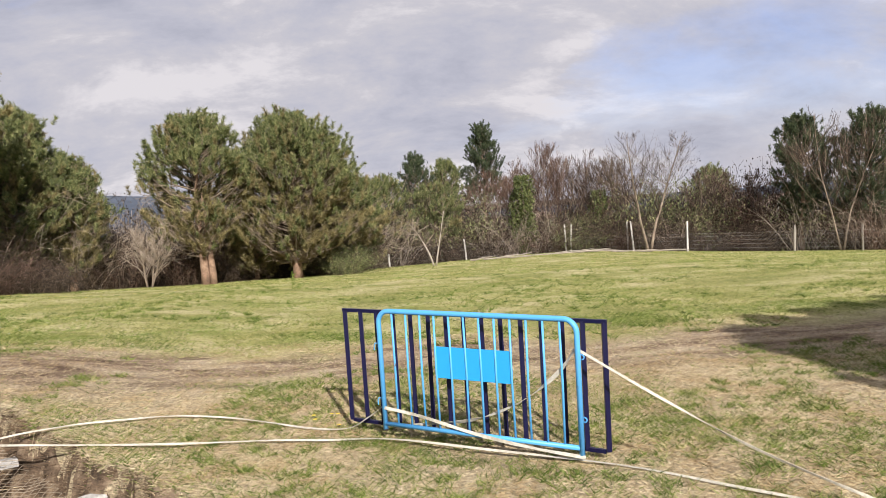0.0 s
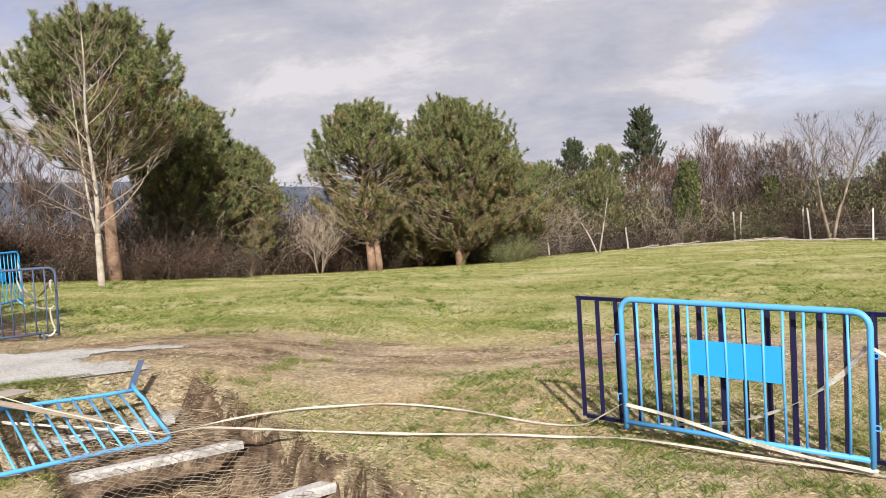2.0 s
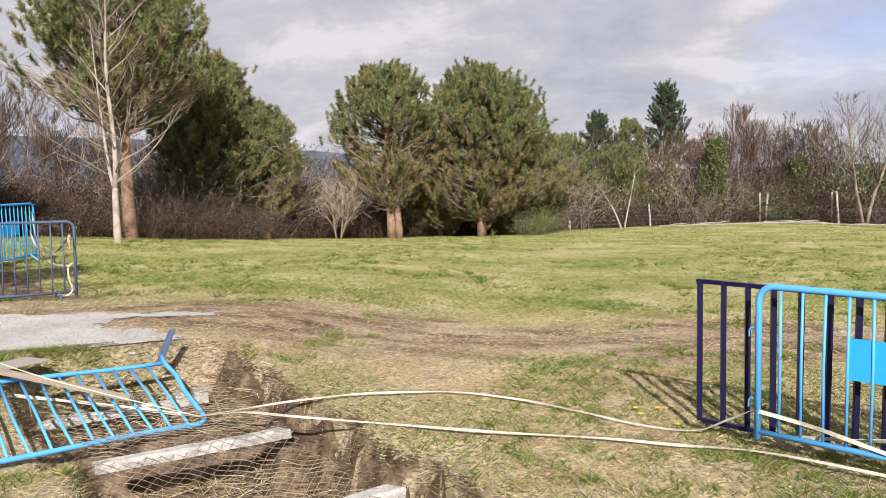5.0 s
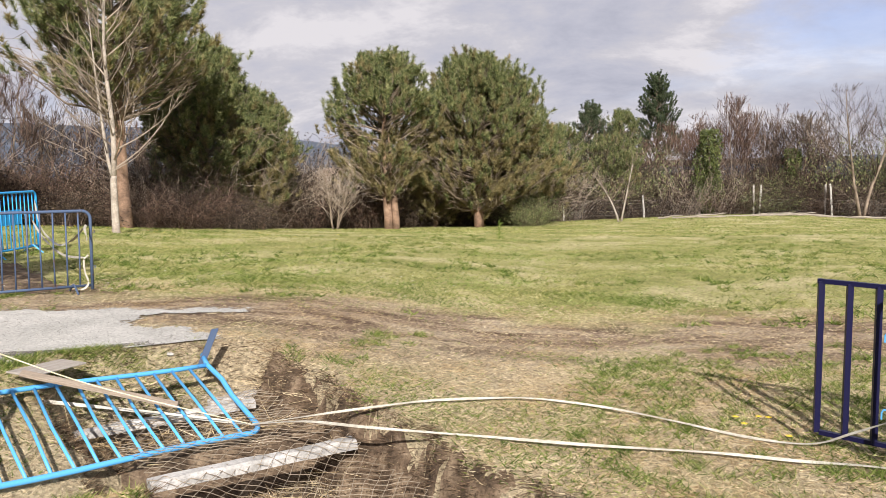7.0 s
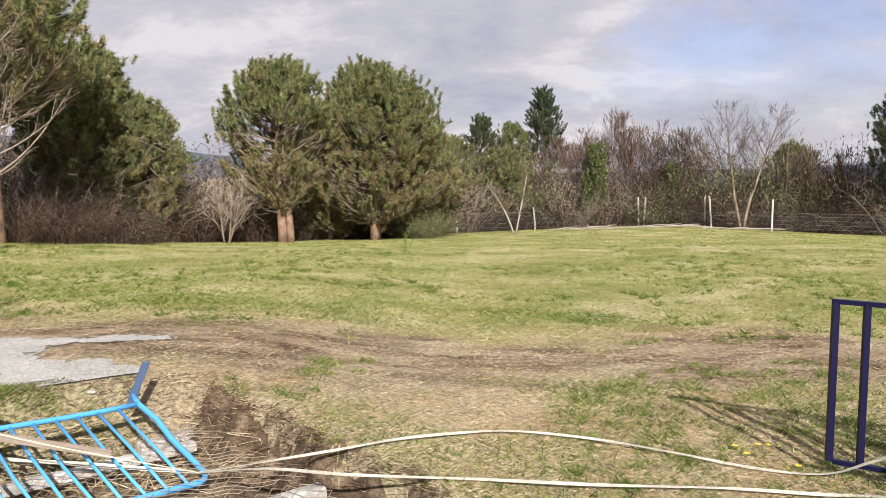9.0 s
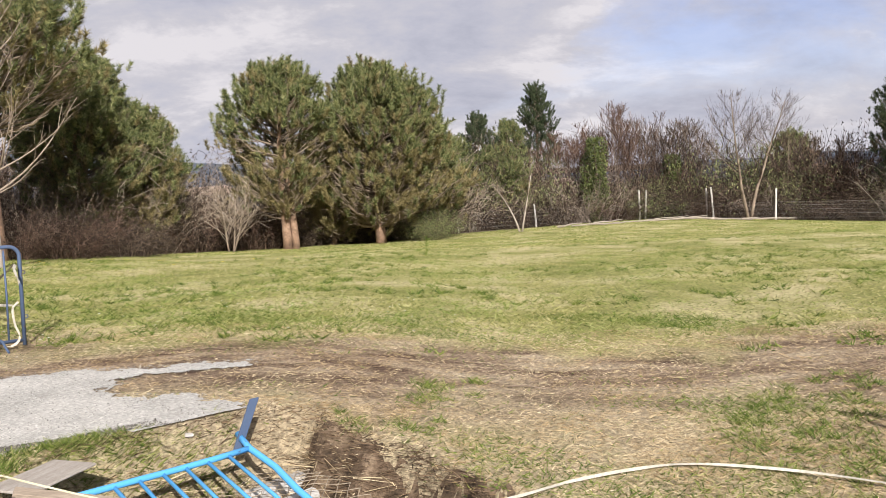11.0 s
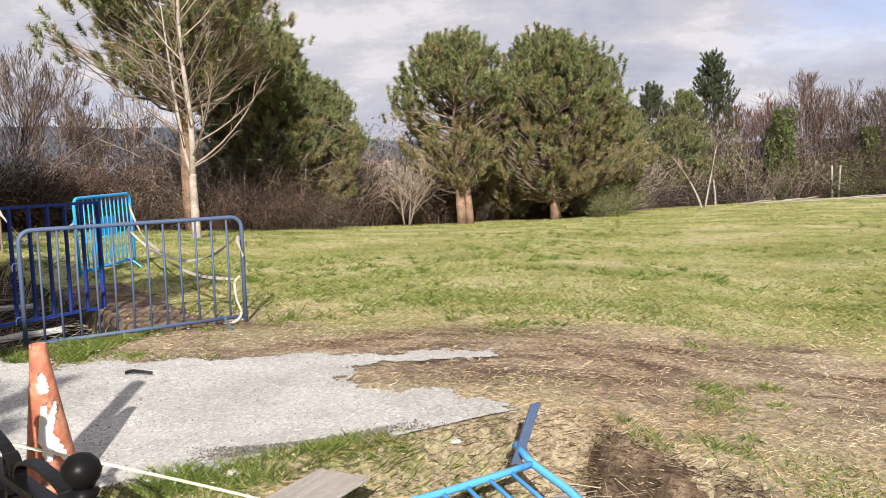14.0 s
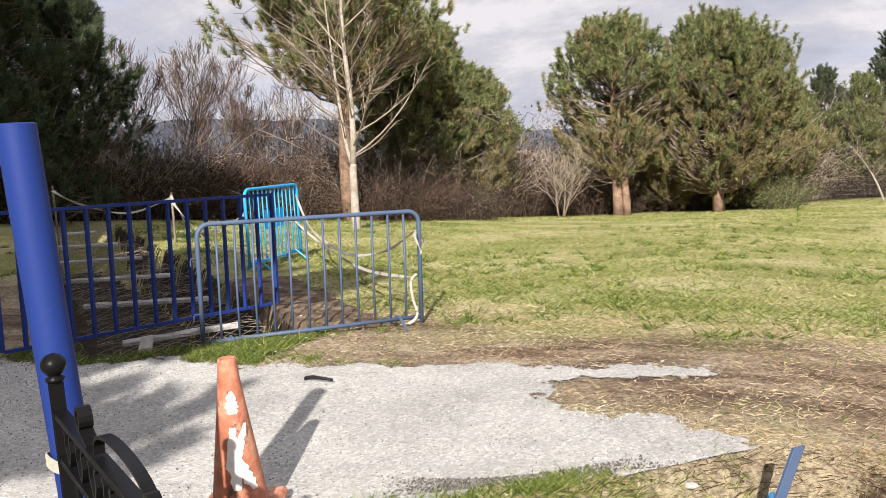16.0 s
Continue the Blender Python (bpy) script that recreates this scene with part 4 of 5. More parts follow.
tape("twisted off-white tape hanging inside the sky-blue barrier", [(0.86, 6.37, 0.82), (0.72, 6.45, 0.62), (0.45, 6.64, 0.38), (0.12, 6.85, 0.22), (-0.2, 7.06, 0.15), (-0.5, 7.25, 0.08)], 0.034, 3.2)
tape("off-white tape tied low across the sky-blue barrier", [(-0.61, 7.25, 0.26), (-0.3, 7.05, 0.22), (0.1, 6.80, 0.13), (0.5, 6.55, 0.07), (0.89, 6.31, 0.04)], 0.026, 1.0)
tape("thin tape stretched from the barrier to the ground", [(0.88, 6.33, 0.82), (1.38, 5.96, 0.52), (1.9, 5.60, 0.24), on(2.5, 5.15, 0.03)], 0.020, 4.0)
tape("thin pale string from the iron gate to the fallen barrier", [(-6.74, 6.33, 1.19), (-6.2, 6.85, 0.80), (-5.6, 7.36, 0.36), KNOT], 0.008, 6.0, mat=M_STRING)
tape("off-white tape stretched over the fallen barrier", [(-7.25, 7.66, 0.27), (-6.5, 7.82, 0.115), (-5.7, 7.98, -0.01), KNOT], 0.028, 1.5)
knot = [(POLE.x + 0.035 + 0.075 * math.cos(t), POLE.y + 0.062 * math.sin(t), 0.985 + 0.012 * math.sin(2 * t)) for t in np.linspace(0, 6.28, 20)]
tagged(part("barrier_tape", Shape().ribbon(knot, 0.035, (0, 0, 1), 0.003), M_TAPE), "off-white tape knotted round the blue pole", "tape", "barrier tape")
tape("off-white tape sagging from the bright blue barrier", [(-11.78, 15.93, 1.10), (-11.0, 14.9, 0.72), (-9.9, 13.6, 0.60), (-8.9, 12.4, 0.78), (-8.38, 11.9, 1.02), (-8.3, 11.75, 1.0), (-8.2, 11.62, 0.88)], 0.034, 3.0)
tape("thin tape from the bright blue barrier to the faded barrier", [(-11.76, 15.8, 0.75), (-10.5, 14.2, 0.62), (-9.3, 12.8, 0.55), (-8.37, 11.91, 0.62)], 0.03, 5.0)
tape("loose tape hanging down from the faded barrier", [(-8.37, 11.9, 0.66), (-8.41, 11.86, 0.60), (-8.40, 11.85, 0.45), (-8.37, 11.86, 0.32), (-8.41, 11.82, 0.25), (-8.50, 11.76, 0.235)], 0.022, 5.0)
tape("tape running from the bright blue barrier to the upper drain", [(-11.65, 14.4, 1.0), (-12.6, 15.1, 0.72), (-13.6, 15.9, 0.65), (-14.9, 17.2, 1.1)], 0.04, 4.0)
tape("tape running low from the bright blue barrier to the upper drain", [(-11.65, 14.4, 0.6), (-12.6, 15.3, 0.42), (-13.8, 16.4, 0.5), (-14.9, 17.2, 1.0)], 0.04, 4.0)
tape("tape stretched along the stepped drain", [(-14.9, 17.2, 1.05), (-16.0, 17.4, 0.8), (-17.6, 18.0, 0.95), (-18.8, 18.6, 1.2)], 0.05, 4.0)
for x, y, h, r in ((-14.9, 17.2, 1.15, 0.02), (-18.8, 18.6, 1.3, 0.02)):
    tagged(part("stake", Shape().tube(((x, y, gz(x, y) - 0.05), (x + 0.02, y, h)), r, n=6), M_LIMB), "thin dark stake holding barrier tape", "stake", "tape stakes")


# ---------------------------------------------------------------- fence at the end of the meadow
def fence():
    root = thing("wire_fence", "old wire fence with pale leaning posts along thicket", "fence")
    top = []
    for x, y, high, pale, tilt in ((-8.4, 53.6, -2.6, 0, 0.02), (-3.05, 56.2, -2.36, 1, -0.05), (2.1, 59.1, -1.88, 1, -0.07), (5.8, 60.7, -1.66, 0, 0.02), (9.25, 60.7, -1.41, 1, -0.02), (9.55, 60.6, -1.42, 1, 0.06), (13.45, 59.8, -1.43, 1, -0.01), (13.72, 59.2, -1.36, 1, -0.08), (16.45, 55.9, -1.43, 1, 0.02),
                                   (21.36, 50.9, -1.73, 0, 0.03), (24.5, 49.0, -1.75, 0, 0.0), (27.5, 46.8, -1.7, 0, 0.04), (31, 44.0, -1.6, 0, 0), (35, 41.0, -1.5, 0, 0)):
        h = high - gz(x, y)
        z = gz(x, y)
        part("post", Shape().tube(((x, y, z - 0.2), (x + tilt * h / 2, y, z + h / 2), (x + tilt * h, y, z + h)), 0.065, 0.055, n=7), M_FPOST if pale else M_FPOST2, root)
        top.append(Vector((x, y, z)))
    for h in (0.25, 0.5, 0.75, 1.0, 1.2):
        part("wire", Shape().tube([p + Vector((0, 0, h)) for p in top], 0.004, n=3, caps=False), M_WIRE, root)
    mesh = Shape()
    for a, b in zip(top, top[1:]):
        k = int((b - a).length / 0.22)
        for i in range(k):
            p = a + (b - a) * (i / k)
            for e in (-1, 1):
                q = p + (b - a).normalized() * 1.1 * e
                mesh.tube((p + Vector((0, 0, 0.1)), q + Vector((0, 0, 1.2))), 0.0022, n=3, caps=False)
    part("wire_mesh", mesh, M_WIRE, root)


fence()
for k in range(13):
    rl = random.Random(k + 40)
    x0, y0 = 1.9 + 0.75 * k + rl.uniform(-0.3, 0.3), 47.3 + 1.1 * math.sin(k * 0.26) + rl.uniform(-0.4, 0.4)
    L, a, r = rl.uniform(1.2, 3.2), rl.uniform(-0.35, 0.25), rl.uniform(0.03, 0.06)
    pts = []
    for j in range(6):
        x, y = x0 + L * j / 5 * math.cos(a), y0 + L * j / 5 * math.sin(a)
        pts.append((x, y, gz(x, y) + r + 0.05 * rl.random() + (0.12 * j / 5 if k % 3 == 0 else 0)))
    tagged(part("fallen_log", Shape().tube(pts, r, r * 0.5, n=6), M_LOG), "thin grey fallen pole lying at the meadow edge", "log", "fallen poles")



# ---------------------------------------------------------------- trees
def bearing(eye, az, dist):
    a = radians(az + eye[2])
    return eye[0] - dist * math.sin(a), eye[1] + dist * math.cos(a)


EYE_A, EYE_B, EYE_C = (-0.10, 0.31, 0.81), (-0.66, 0.68, 0.98), (-5.61, 5.06, 0.27)


def brushes(centres, axes, per, shoot, length, width, rng):
    """Bottle-brush shoots: needles stand off all along each shoot and point forwards."""
    n = len(centres)
    c, a = np.repeat(centres, per, 0), np.repeat(axes, per, 0)
    out = unit(np.cross(a, rng.normal(size=a.shape)))
    c = c + a * (rng.random((n * per, 1)) * shoot)
    d = unit(a * (0.55 + 0.7 * rng.random((n * per, 1))) + out)
    return blades(c, d, length * (0.7 + 0.5 * rng.random(n * per)), width * (0.7 + 0.6 * rng.random(n * per)), rng)


def pine(label, x, y, height, radius, seed, crown_low=0.3, trunk_r=0.2, needle=None, clumps=150, flat_top=0.55, sparse_low=0.5, twin=False, cone=False, twigs=True, olive=0.45, tuft=0.30, lean=0.0, fat=1.0, window=False, tip=2.0):
    """A pine: trunk, limbs that reach out to every clump, and needle tufts that point outwards and up."""
    rng = np.random.default_rng(seed)
    z = gz(x, y)
    root = thing("pine_tree", label, "tree", "pines", (x, y, z))
    trunk = Shape()
    lx = lambda h: lean * h + 0.05 * math.sin(h * 1.1 + seed)
    ly = lambda h: 0.05 * math.sin(h * 0.9 + 2 * seed)
    hs = [height * 0.9 * k / 9 for k in range(10)]
    trunk.tube([(lx(h), ly(h), h - 0.15) for h in hs], trunk_r, trunk_r * 0.2, n=9)
    if twin:
        trunk.tube([(lx(h) + 0.34 - 0.02 * h, ly(h) + 0.1, h - 0.15) for h in hs[:7]], trunk_r * 0.8, trunk_r * 0.4, n=8)
    part("trunk", trunk, M_BARK, root, smooth_shade=True)
    low = height * crown_low
    cz, rz = (height + low) / 2, (height - low) / 2
    cen, axes, dens = [], [], []
    limbs = Shape()
    for i in range(clumps):
        u = (i + 0.5) / clumps
        th = i * 2.39996 + rng.normal() * 0.35
        if cone:
            hh = low + (height - low) * u ** 1.15
            env = radius * (1 - (hh - low) / (height - low)) ** 0.75 + 0.15
        else:
            hh = low + (height - low) * (u ** 0.85)
            q = (hh - cz) / rz
            env = radius * math.sqrt(max(0.05, 1 - abs(q) ** (tip if q > 0 else 2.4)))
        if window and 0.48 < hh / height < 0.76 and math.cos(th - math.atan2(-y, -x)) > 0.35 and rng.random() < 0.85:
            continue
        env *= 0.78 + 0.22 * math.sin(3 * th + seed) * math.sin(1.9 * hh + seed) + 0.13 * rng.normal()
        rr = env * (1.0 if rng.random() < 0.72 else 0.35 + 0.5 * rng.random())
        p = np.array((lx(hh) + rr * math.cos(th), ly(hh) + rr * math.sin(th), hh))
        out = unit(np.array((math.cos(th), math.sin(th), 0.55 + 0.8 * max(0, (hh - cz) / rz))))
        f = (hh - low) / (height - low)
        dens.append(sparse_low + (1 - sparse_low) * min(1, f * 1.9))
        cen.append(p), axes.append(out)
        h0 = max(low * 0.8, hh - 0.45 * rr - 0.2)
        base = np.array((lx(h0), ly(h0), h0))
        midp = base * 0.45 + p * 0.55 + np.array((0, 0, -0.12 * rr)) + rng.normal(size=3) * 0.08
        limbs.tube([base, midp, p + out * 0.1], 0.042 * trunk_r / 0.2, 0.012, n=4, caps=False)
        for _ in range(6 if twigs else 1):
            g = p * 0.75 + base * 0.25 + rng.normal(size=3) * 0.15
            e = p + out * 0.2 + rng.normal(size=3) * 0.24
            limbs.tube([g, (g + e) / 2 + rng.normal(size=3) * 0.08, e], 0.016, 0.006, n=3, caps=False)
    part("limbwork", limbs, M_LIMB, root)
    cen, axes, dens = np.array(cen), np.array(axes), np.array(dens)
    per = 9
    C = np.repeat(cen, per, 0) + rng.normal(size=(len(cen) * per, 3)) * np.array((0.30, 0.30, 0.22)) * (radius / 3.0) ** 0.5
    A = unit(np.repeat(axes, per, 0) * 0.8 + rng.normal(size=(len(cen) * per, 3)) * 0.30 + np.array((0, 0, 0.8)))
    D = np.repeat(dens, per)
    keep = rng.random(len(C)) < D
    C, A, D = C[keep], A[keep], D[keep]
    old = rng.random(len(C)) < np.where(D < 0.98, olive, olive * 0.2)
    for sel, mat, nm in ((~old, needle or M_NEEDLE, "crown"), (old, M_NEEDLE2 if needle is None else needle, "inner_crown")):
        if sel.sum():
            part(nm, tri_mesh(nm, brushes(C[sel], A[sel], 100, tuft * 1.35, 0.21, 0.020 * fat, rng)), mat, root)
    return root


t1 = bearing(EYE_A, 14.3, 40.6)
pine("tall umbrella pine with twin trunks and green crown", *t1, 7.3, 2.35, 1, 0.22, 0.22, clumps=200, sparse_low=0.35, twin=True, olive=0.75, window=True, tip=1.5)
t2 = bearing(EYE_A, 8.35, 43)
pine("broad rounded pine with dense crown reaching near the ground", *t2, 7.65, 3.4, 2, 0.13, 0.26, clumps=340, sparse_low=0.45, olive=0.75, tip=1.05)
pine("small pine beside the broad rounded pine", *bearing(EYE_A, 4.8, 47), 4.9, 2.0, 22, 0.10, 0.16, clumps=110, sparse_low=0.6, olive=0.7)
pine("rounded pine grown into the broad pine's flank", *bearing(EYE_A, 6.4, 46), 6.0, 2.1, 25, 0.16, 0.18, clumps=150, sparse_low=0.5, olive=0.65, tip=1.6)
pine("low spreading pine under the broad rounded pine", *bearing(EYE_A, 10.9, 45), 3.6, 1.9, 24, 0.12, 0.14, clumps=110, sparse_low=0.5, olive=0.9)
big = bearing(EYE_B, 29.6, 32)
pine("tall pine with bare lower trunk and high crown", *big, 8.8, 2.95, 3, 0.44, 0.25, clumps=190, sparse_low=0.35, olive=0.35, tuft=0.28)
dp = bearing(EYE_B, 24.7, 39)
pine("dark dense pine with foliage down to the thicket", *dp, 7.2, 2.2, 4, 0.16, 0.24, clumps=250, sparse_low=0.75, olive=0.3)
pine("smaller pine leaning beside the dark dense pine", *bearing(EYE_B, 21.3, 40), 5.5, 1.35, 5, 0.12, 0.18, clumps=130, sparse_low=0.6, olive=0.6)
pine("narrow pointed pine standing above the hedge", *bearing(EYE_A, -4.4, 82), 12.0, 2.5, 6, 0.42, 0.22, needle=M_NEEDLE3, clumps=95, cone=True, sparse_low=0.6, tuft=0.4, fat=1.4)
pine("small dark pine above the hedge", *bearing(EYE_A, 0.2, 64.4), 7.8, 1.2, 7, 0.2, 0.14, needle=M_NEEDLE3, clumps=70, sparse_low=0.8)
pine("small dark pine above the hedge", *bearing(EYE_A, -1.8, 65.5), 7.4, 1.3, 8, 0.2, 0.14, clumps=70, sparse_low=0.8)
pine("low pine thicket behind the fence", *bearing(EYE_A, 2.4, 58.8), 5.8, 1.7, 9, 0.1, 0.14, clumps=80, sparse_low=0.7)
pine("low pine behind the fence", *bearing(EYE_A, -1.0, 61), 5.2, 1.9, 19, 0.1, 0.14, clumps=90, sparse_low=0.7)
pine("dark pine at the far end of the hedge", *bearing(EYE_A, -24.3, 58.8), 8.1, 1.7, 10, 0.25, 0.18, needle=M_NEEDLE3, clumps=110, sparse_low=0.8)
pine("dark pine at the far end of the hedge", *bearing(EYE_A, -28.2, 57.6), 8.1, 2.2, 11, 0.2, 0.18, needle=M_NEEDLE3, clumps=130, sparse_low=0.8)
pine("low green pine among bare bushes", *bearing(EYE_A, -19.0, 67.8), 6, 1.8, 12, 0.1, 0.14, clumps=80, sparse_low=0.8)
pine("dark dense conifer at the drain's upper end", *bearing(EYE_C, 47.2, 24), 9.6, 2.1, 13, 0.02, 0.24, needle=M_NEEDLE3, clumps=300, cone=True, sparse_low=1.0)
pine("dark conifer with bare drooping lower branches", *bearing(EYE_C, 42.4, 26), 6.6, 2.0, 23, 0.22, 0.2, needle=M_NEEDLE3, clumps=110, cone=True, sparse_low=0.25)
pine("pine behind the walker that shades the meadow", 8.75, 0.9, 5.2, 2.8, 14, 0.3, 0.22, clumps=300, fat=6.0, tuft=0.4, sparse_low=1.0)
pine("pine behind the walker that shades the lane", -10.6, 2.2, 6.5, 2.9, 15, 0.25, 0.24, clumps=260, fat=6.0, tuft=0.4, sparse_low=1.0)
pine("tall pine beside the walker that shades the upper drain", -18.8, 8.6, 11.5, 3.8, 17, 0.2, 0.28, clumps=260, fat=6.0, tuft=0.4, sparse_low=1.0)
pine("pine behind the walker that shades the drain", -14.6, 3.0, 8.8, 3.2, 16, 0.2, 0.24, clumps=260, fat=6.0, tuft=0.4, sparse_low=1.0)


def branching(shape, p, d, length, r, depth, rng, spread, up, n=5, min_r=0.004, kids=(2, 4), wig=0.09):
    """A limb with its side branches, down to twigs."""
    steps = 4 if depth > 0 else 3
    pts, q, v = [p], p, d
    for _ in range(steps):
        v = (v + Vector(rng.normal(size=3)) * wig + Vector((0, 0, up))).normalized()
        q = q + v * (length / steps)
        pts.append(q)
    shape.tube(pts, r, max(min_r, r * 0.35), n=n if r > 0.02 else 3, caps=False)
    if depth <= 0:
        return
    for _ in range(int(rng.integers(kids[0], kids[1] + 1)) + (2 if depth > 1 else 1)):
        f = 0.25 + 0.72 * rng.random()
        i = min(steps - 1, int(f * steps))
        s = pts[i].lerp(pts[i + 1], f * steps - i)
        nd = (v + Vector(rng.normal(size=3)) * spread).normalized()
        branching(shape, s, nd, length * (0.42 + 0.25 * rng.random()), max(min_r, r * 0.5), depth - 1, rng, spread, up, n, min_r, kids, wig)


def bare_tree(name, label, x, y, height, seed, stems=1, mat=None, twig_mat=None, r=0.09, spread=0.55, up=0.10, depth=4, kids=(2, 4), min_r=0.007, fork=0.3, group="bare trees"):
    rng = np.random.default_rng(seed)
    root = thing(name, label, "tree", group, (x, y, gz(x, y)))
    trunk, crown = Shape(), Shape()
    for k in range(stems):
        a = 2 * math.pi * k / max(1, stems) + seed
        d = Vector((math.cos(a) * 0.22 * (stems > 1), math.sin(a) * 0.22 * (stems > 1), 1)).normalized()
        p = Vector((math.cos(a) * 0.09, math.sin(a) * 0.09, -0.1)) * (1 if stems > 1 else 0)
        p.z = -0.1
        pts, q, v = [p], p, d
        for i in range(7):
            v = (v + Vector(rng.normal(size=3)) * 0.06 + Vector((0, 0, 0.05))).normalized()
            q = q + v * (height * 0.9 / 7)
            pts.append(q)
        trunk.tube(pts, r, r * 0.14, n=8)
        for side, rise in ((1, 0.8), (-1, 1.5)) if stems == 1 else ():
            s = pts[1].lerp(pts[2], rise - 0.6 if rise < 1.6 else 0.9)
            branching(crown, s, Vector((0.30 * side, 0.1, 1)).normalized(), height * 0.72, r * 0.62, 3, rng, 0.42, 0.05, 7, min_r, (0, 2))
        for i in range(int(11 + 4 * depth)):
            f = fork + (0.97 - fork) * rng.random()
            j = min(6, int(f * 7))
            s = pts[j].lerp(pts[j + 1], f * 7 - j)
            th = rng.random() * 6.283
            nd = Vector((math.cos(th), math.sin(th), 0.75)).normalized()
            branching(crown, s, nd, height * 0.42 * (1.15 - f), max(min_r, r * 0.32 * (1.1 - f)), depth - 2, rng, spread, up, 5, min_r, kids)
    part("trunk", trunk, mat or M_BIRCH, root, smooth_shade=True)
    part("branchwork", crown, twig_mat or M_PALETWIG, root)
    return root


def young_tree(x, y, height, seed):
    """A slender pale tree: a short trunk that forks into a leader and a second stem, with long thin rising side branches."""
    rng = np.random.default_rng(seed)
    root = thing("bare_tree", "young pale-barked bare tree in front of a tall pine", "tree", "bare trees", (x, y, gz(x, y)))
    trunk, crown = Shape(), Shape()
    fork = Vector((0.03, 0, 1.35))
    trunk.tube([(0, 0, -0.1), (0.0, 0, 0.0), (0.01, 0, 0.6), fork, fork + Vector((0.02, 0, 0.12))], 0.115, 0.072, n=10)
    leader = [fork + Vector((0.05 * math.sin(1.1 * k) + 0.012 * k, 0.03 * math.sin(0.8 * k), (height - 1.35) * k / 9)) for k in range(10)]
    second = [fork + Vector((-0.14 * k ** 0.72, 0.06 * k, (height - 1.35) * 0.72 * k / 9)) for k in range(10)]
    trunk.tube(leader, 0.074, 0.010, n=10)
    trunk.tube(second, 0.050, 0.007, n=7)
    for stem, count, size in ((leader, 34, 1.0), (second, 18, 0.75)):
        for i in range(count):
            f = (0.02 + 0.93 * (i + rng.random()) / count) * 9
            k = min(8, int(f))
            p = stem[k].lerp(stem[k + 1], f - k)
            th = i * 2.4 + rng.normal() * 0.4
            L = size * (3.0 - 2.2 * f / 9) * (0.65 + 0.5 * rng.random())
            v, q, pts = Vector((math.cos(th), math.sin(th), 0.45 + 0.5 * f / 9)).normalized(), p, [p]
            for _ in range(7):
                v = (v + Vector(rng.normal(size=3)) * 0.07 + Vector((0, 0, 0.075))).normalized()
                q = q + v * (L / 7)
                pts.append(q)
            r = 0.021 * size * (1.15 - 0.7 * f / 9)
            crown.tube(pts, r, 0.005, n=5, caps=False)
            for j in range(2, 7):
                for _ in range(2):
                    e = (v + Vector(rng.normal(size=3)) * 0.55 + Vector((0, 0, 0.2))).normalized() * L * (0.12 + 0.16 * rng.random())
                    a = pts[j].lerp(pts[j + 1], rng.random())
                    crown.tube([a, a + e * 0.5 + Vector(rng.normal(size=3)) * 0.03, a + e], r * 0.4, 0.004, n=3, caps=False)
    part("trunk", trunk, M_BIRCH, root, smooth_shade=True)
    part("branchwork", crown, M_TANTWIG, root)


young_tree(-14.0, 22.45, 7.7, 31)
bare_tree("bare_tree", "tall bare tree with fine upright twigs at the fence", *bearing(EYE_A, -15.0, 49), 7.4, 32, 2, M_LIMB, M_TWIG, r=0.09, fork=0.28, depth=4, kids=(2, 4), min_r=0.004, spread=0.45, up=0.10)
def forked_tree(x, y, height, seed):
    rng = np.random.default_rng(seed)
    root = thing("bare_tree", "small pale forked bare tree at the fence", "tree", "bare trees", (x, y, gz(x, y)))
    trunk, crown = Shape(), Shape()
    for side, tall in ((-1, 0.85), (1, 1.0)):
        pts = [Vector((0.05 * side + side * (0.10 * k + (0.02 * k * k if side < 0 else 0)), 0.02 * k, height * tall * k / 6 - 0.05)) for k in range(7)]
        trunk.tube(pts, 0.055, 0.012, n=7)
        for i in range(16):
            f = 2.0 + 3.9 * rng.random()
            p = pts[int(f)].lerp(pts[int(f) + 1], f - int(f))
            branching(crown, p, Vector((rng.normal() * 0.6, rng.normal() * 0.6, 0.9)).normalized(), 0.9 * (0.6 + 0.5 * rng.random()), 0.014, 1, rng, 0.5, 0.08, 4, 0.005, (0, 1))
    part("trunk", trunk, M_BIRCH, root, smooth_shade=True)
    part("branchwork", crown, M_TANTWIG, root)


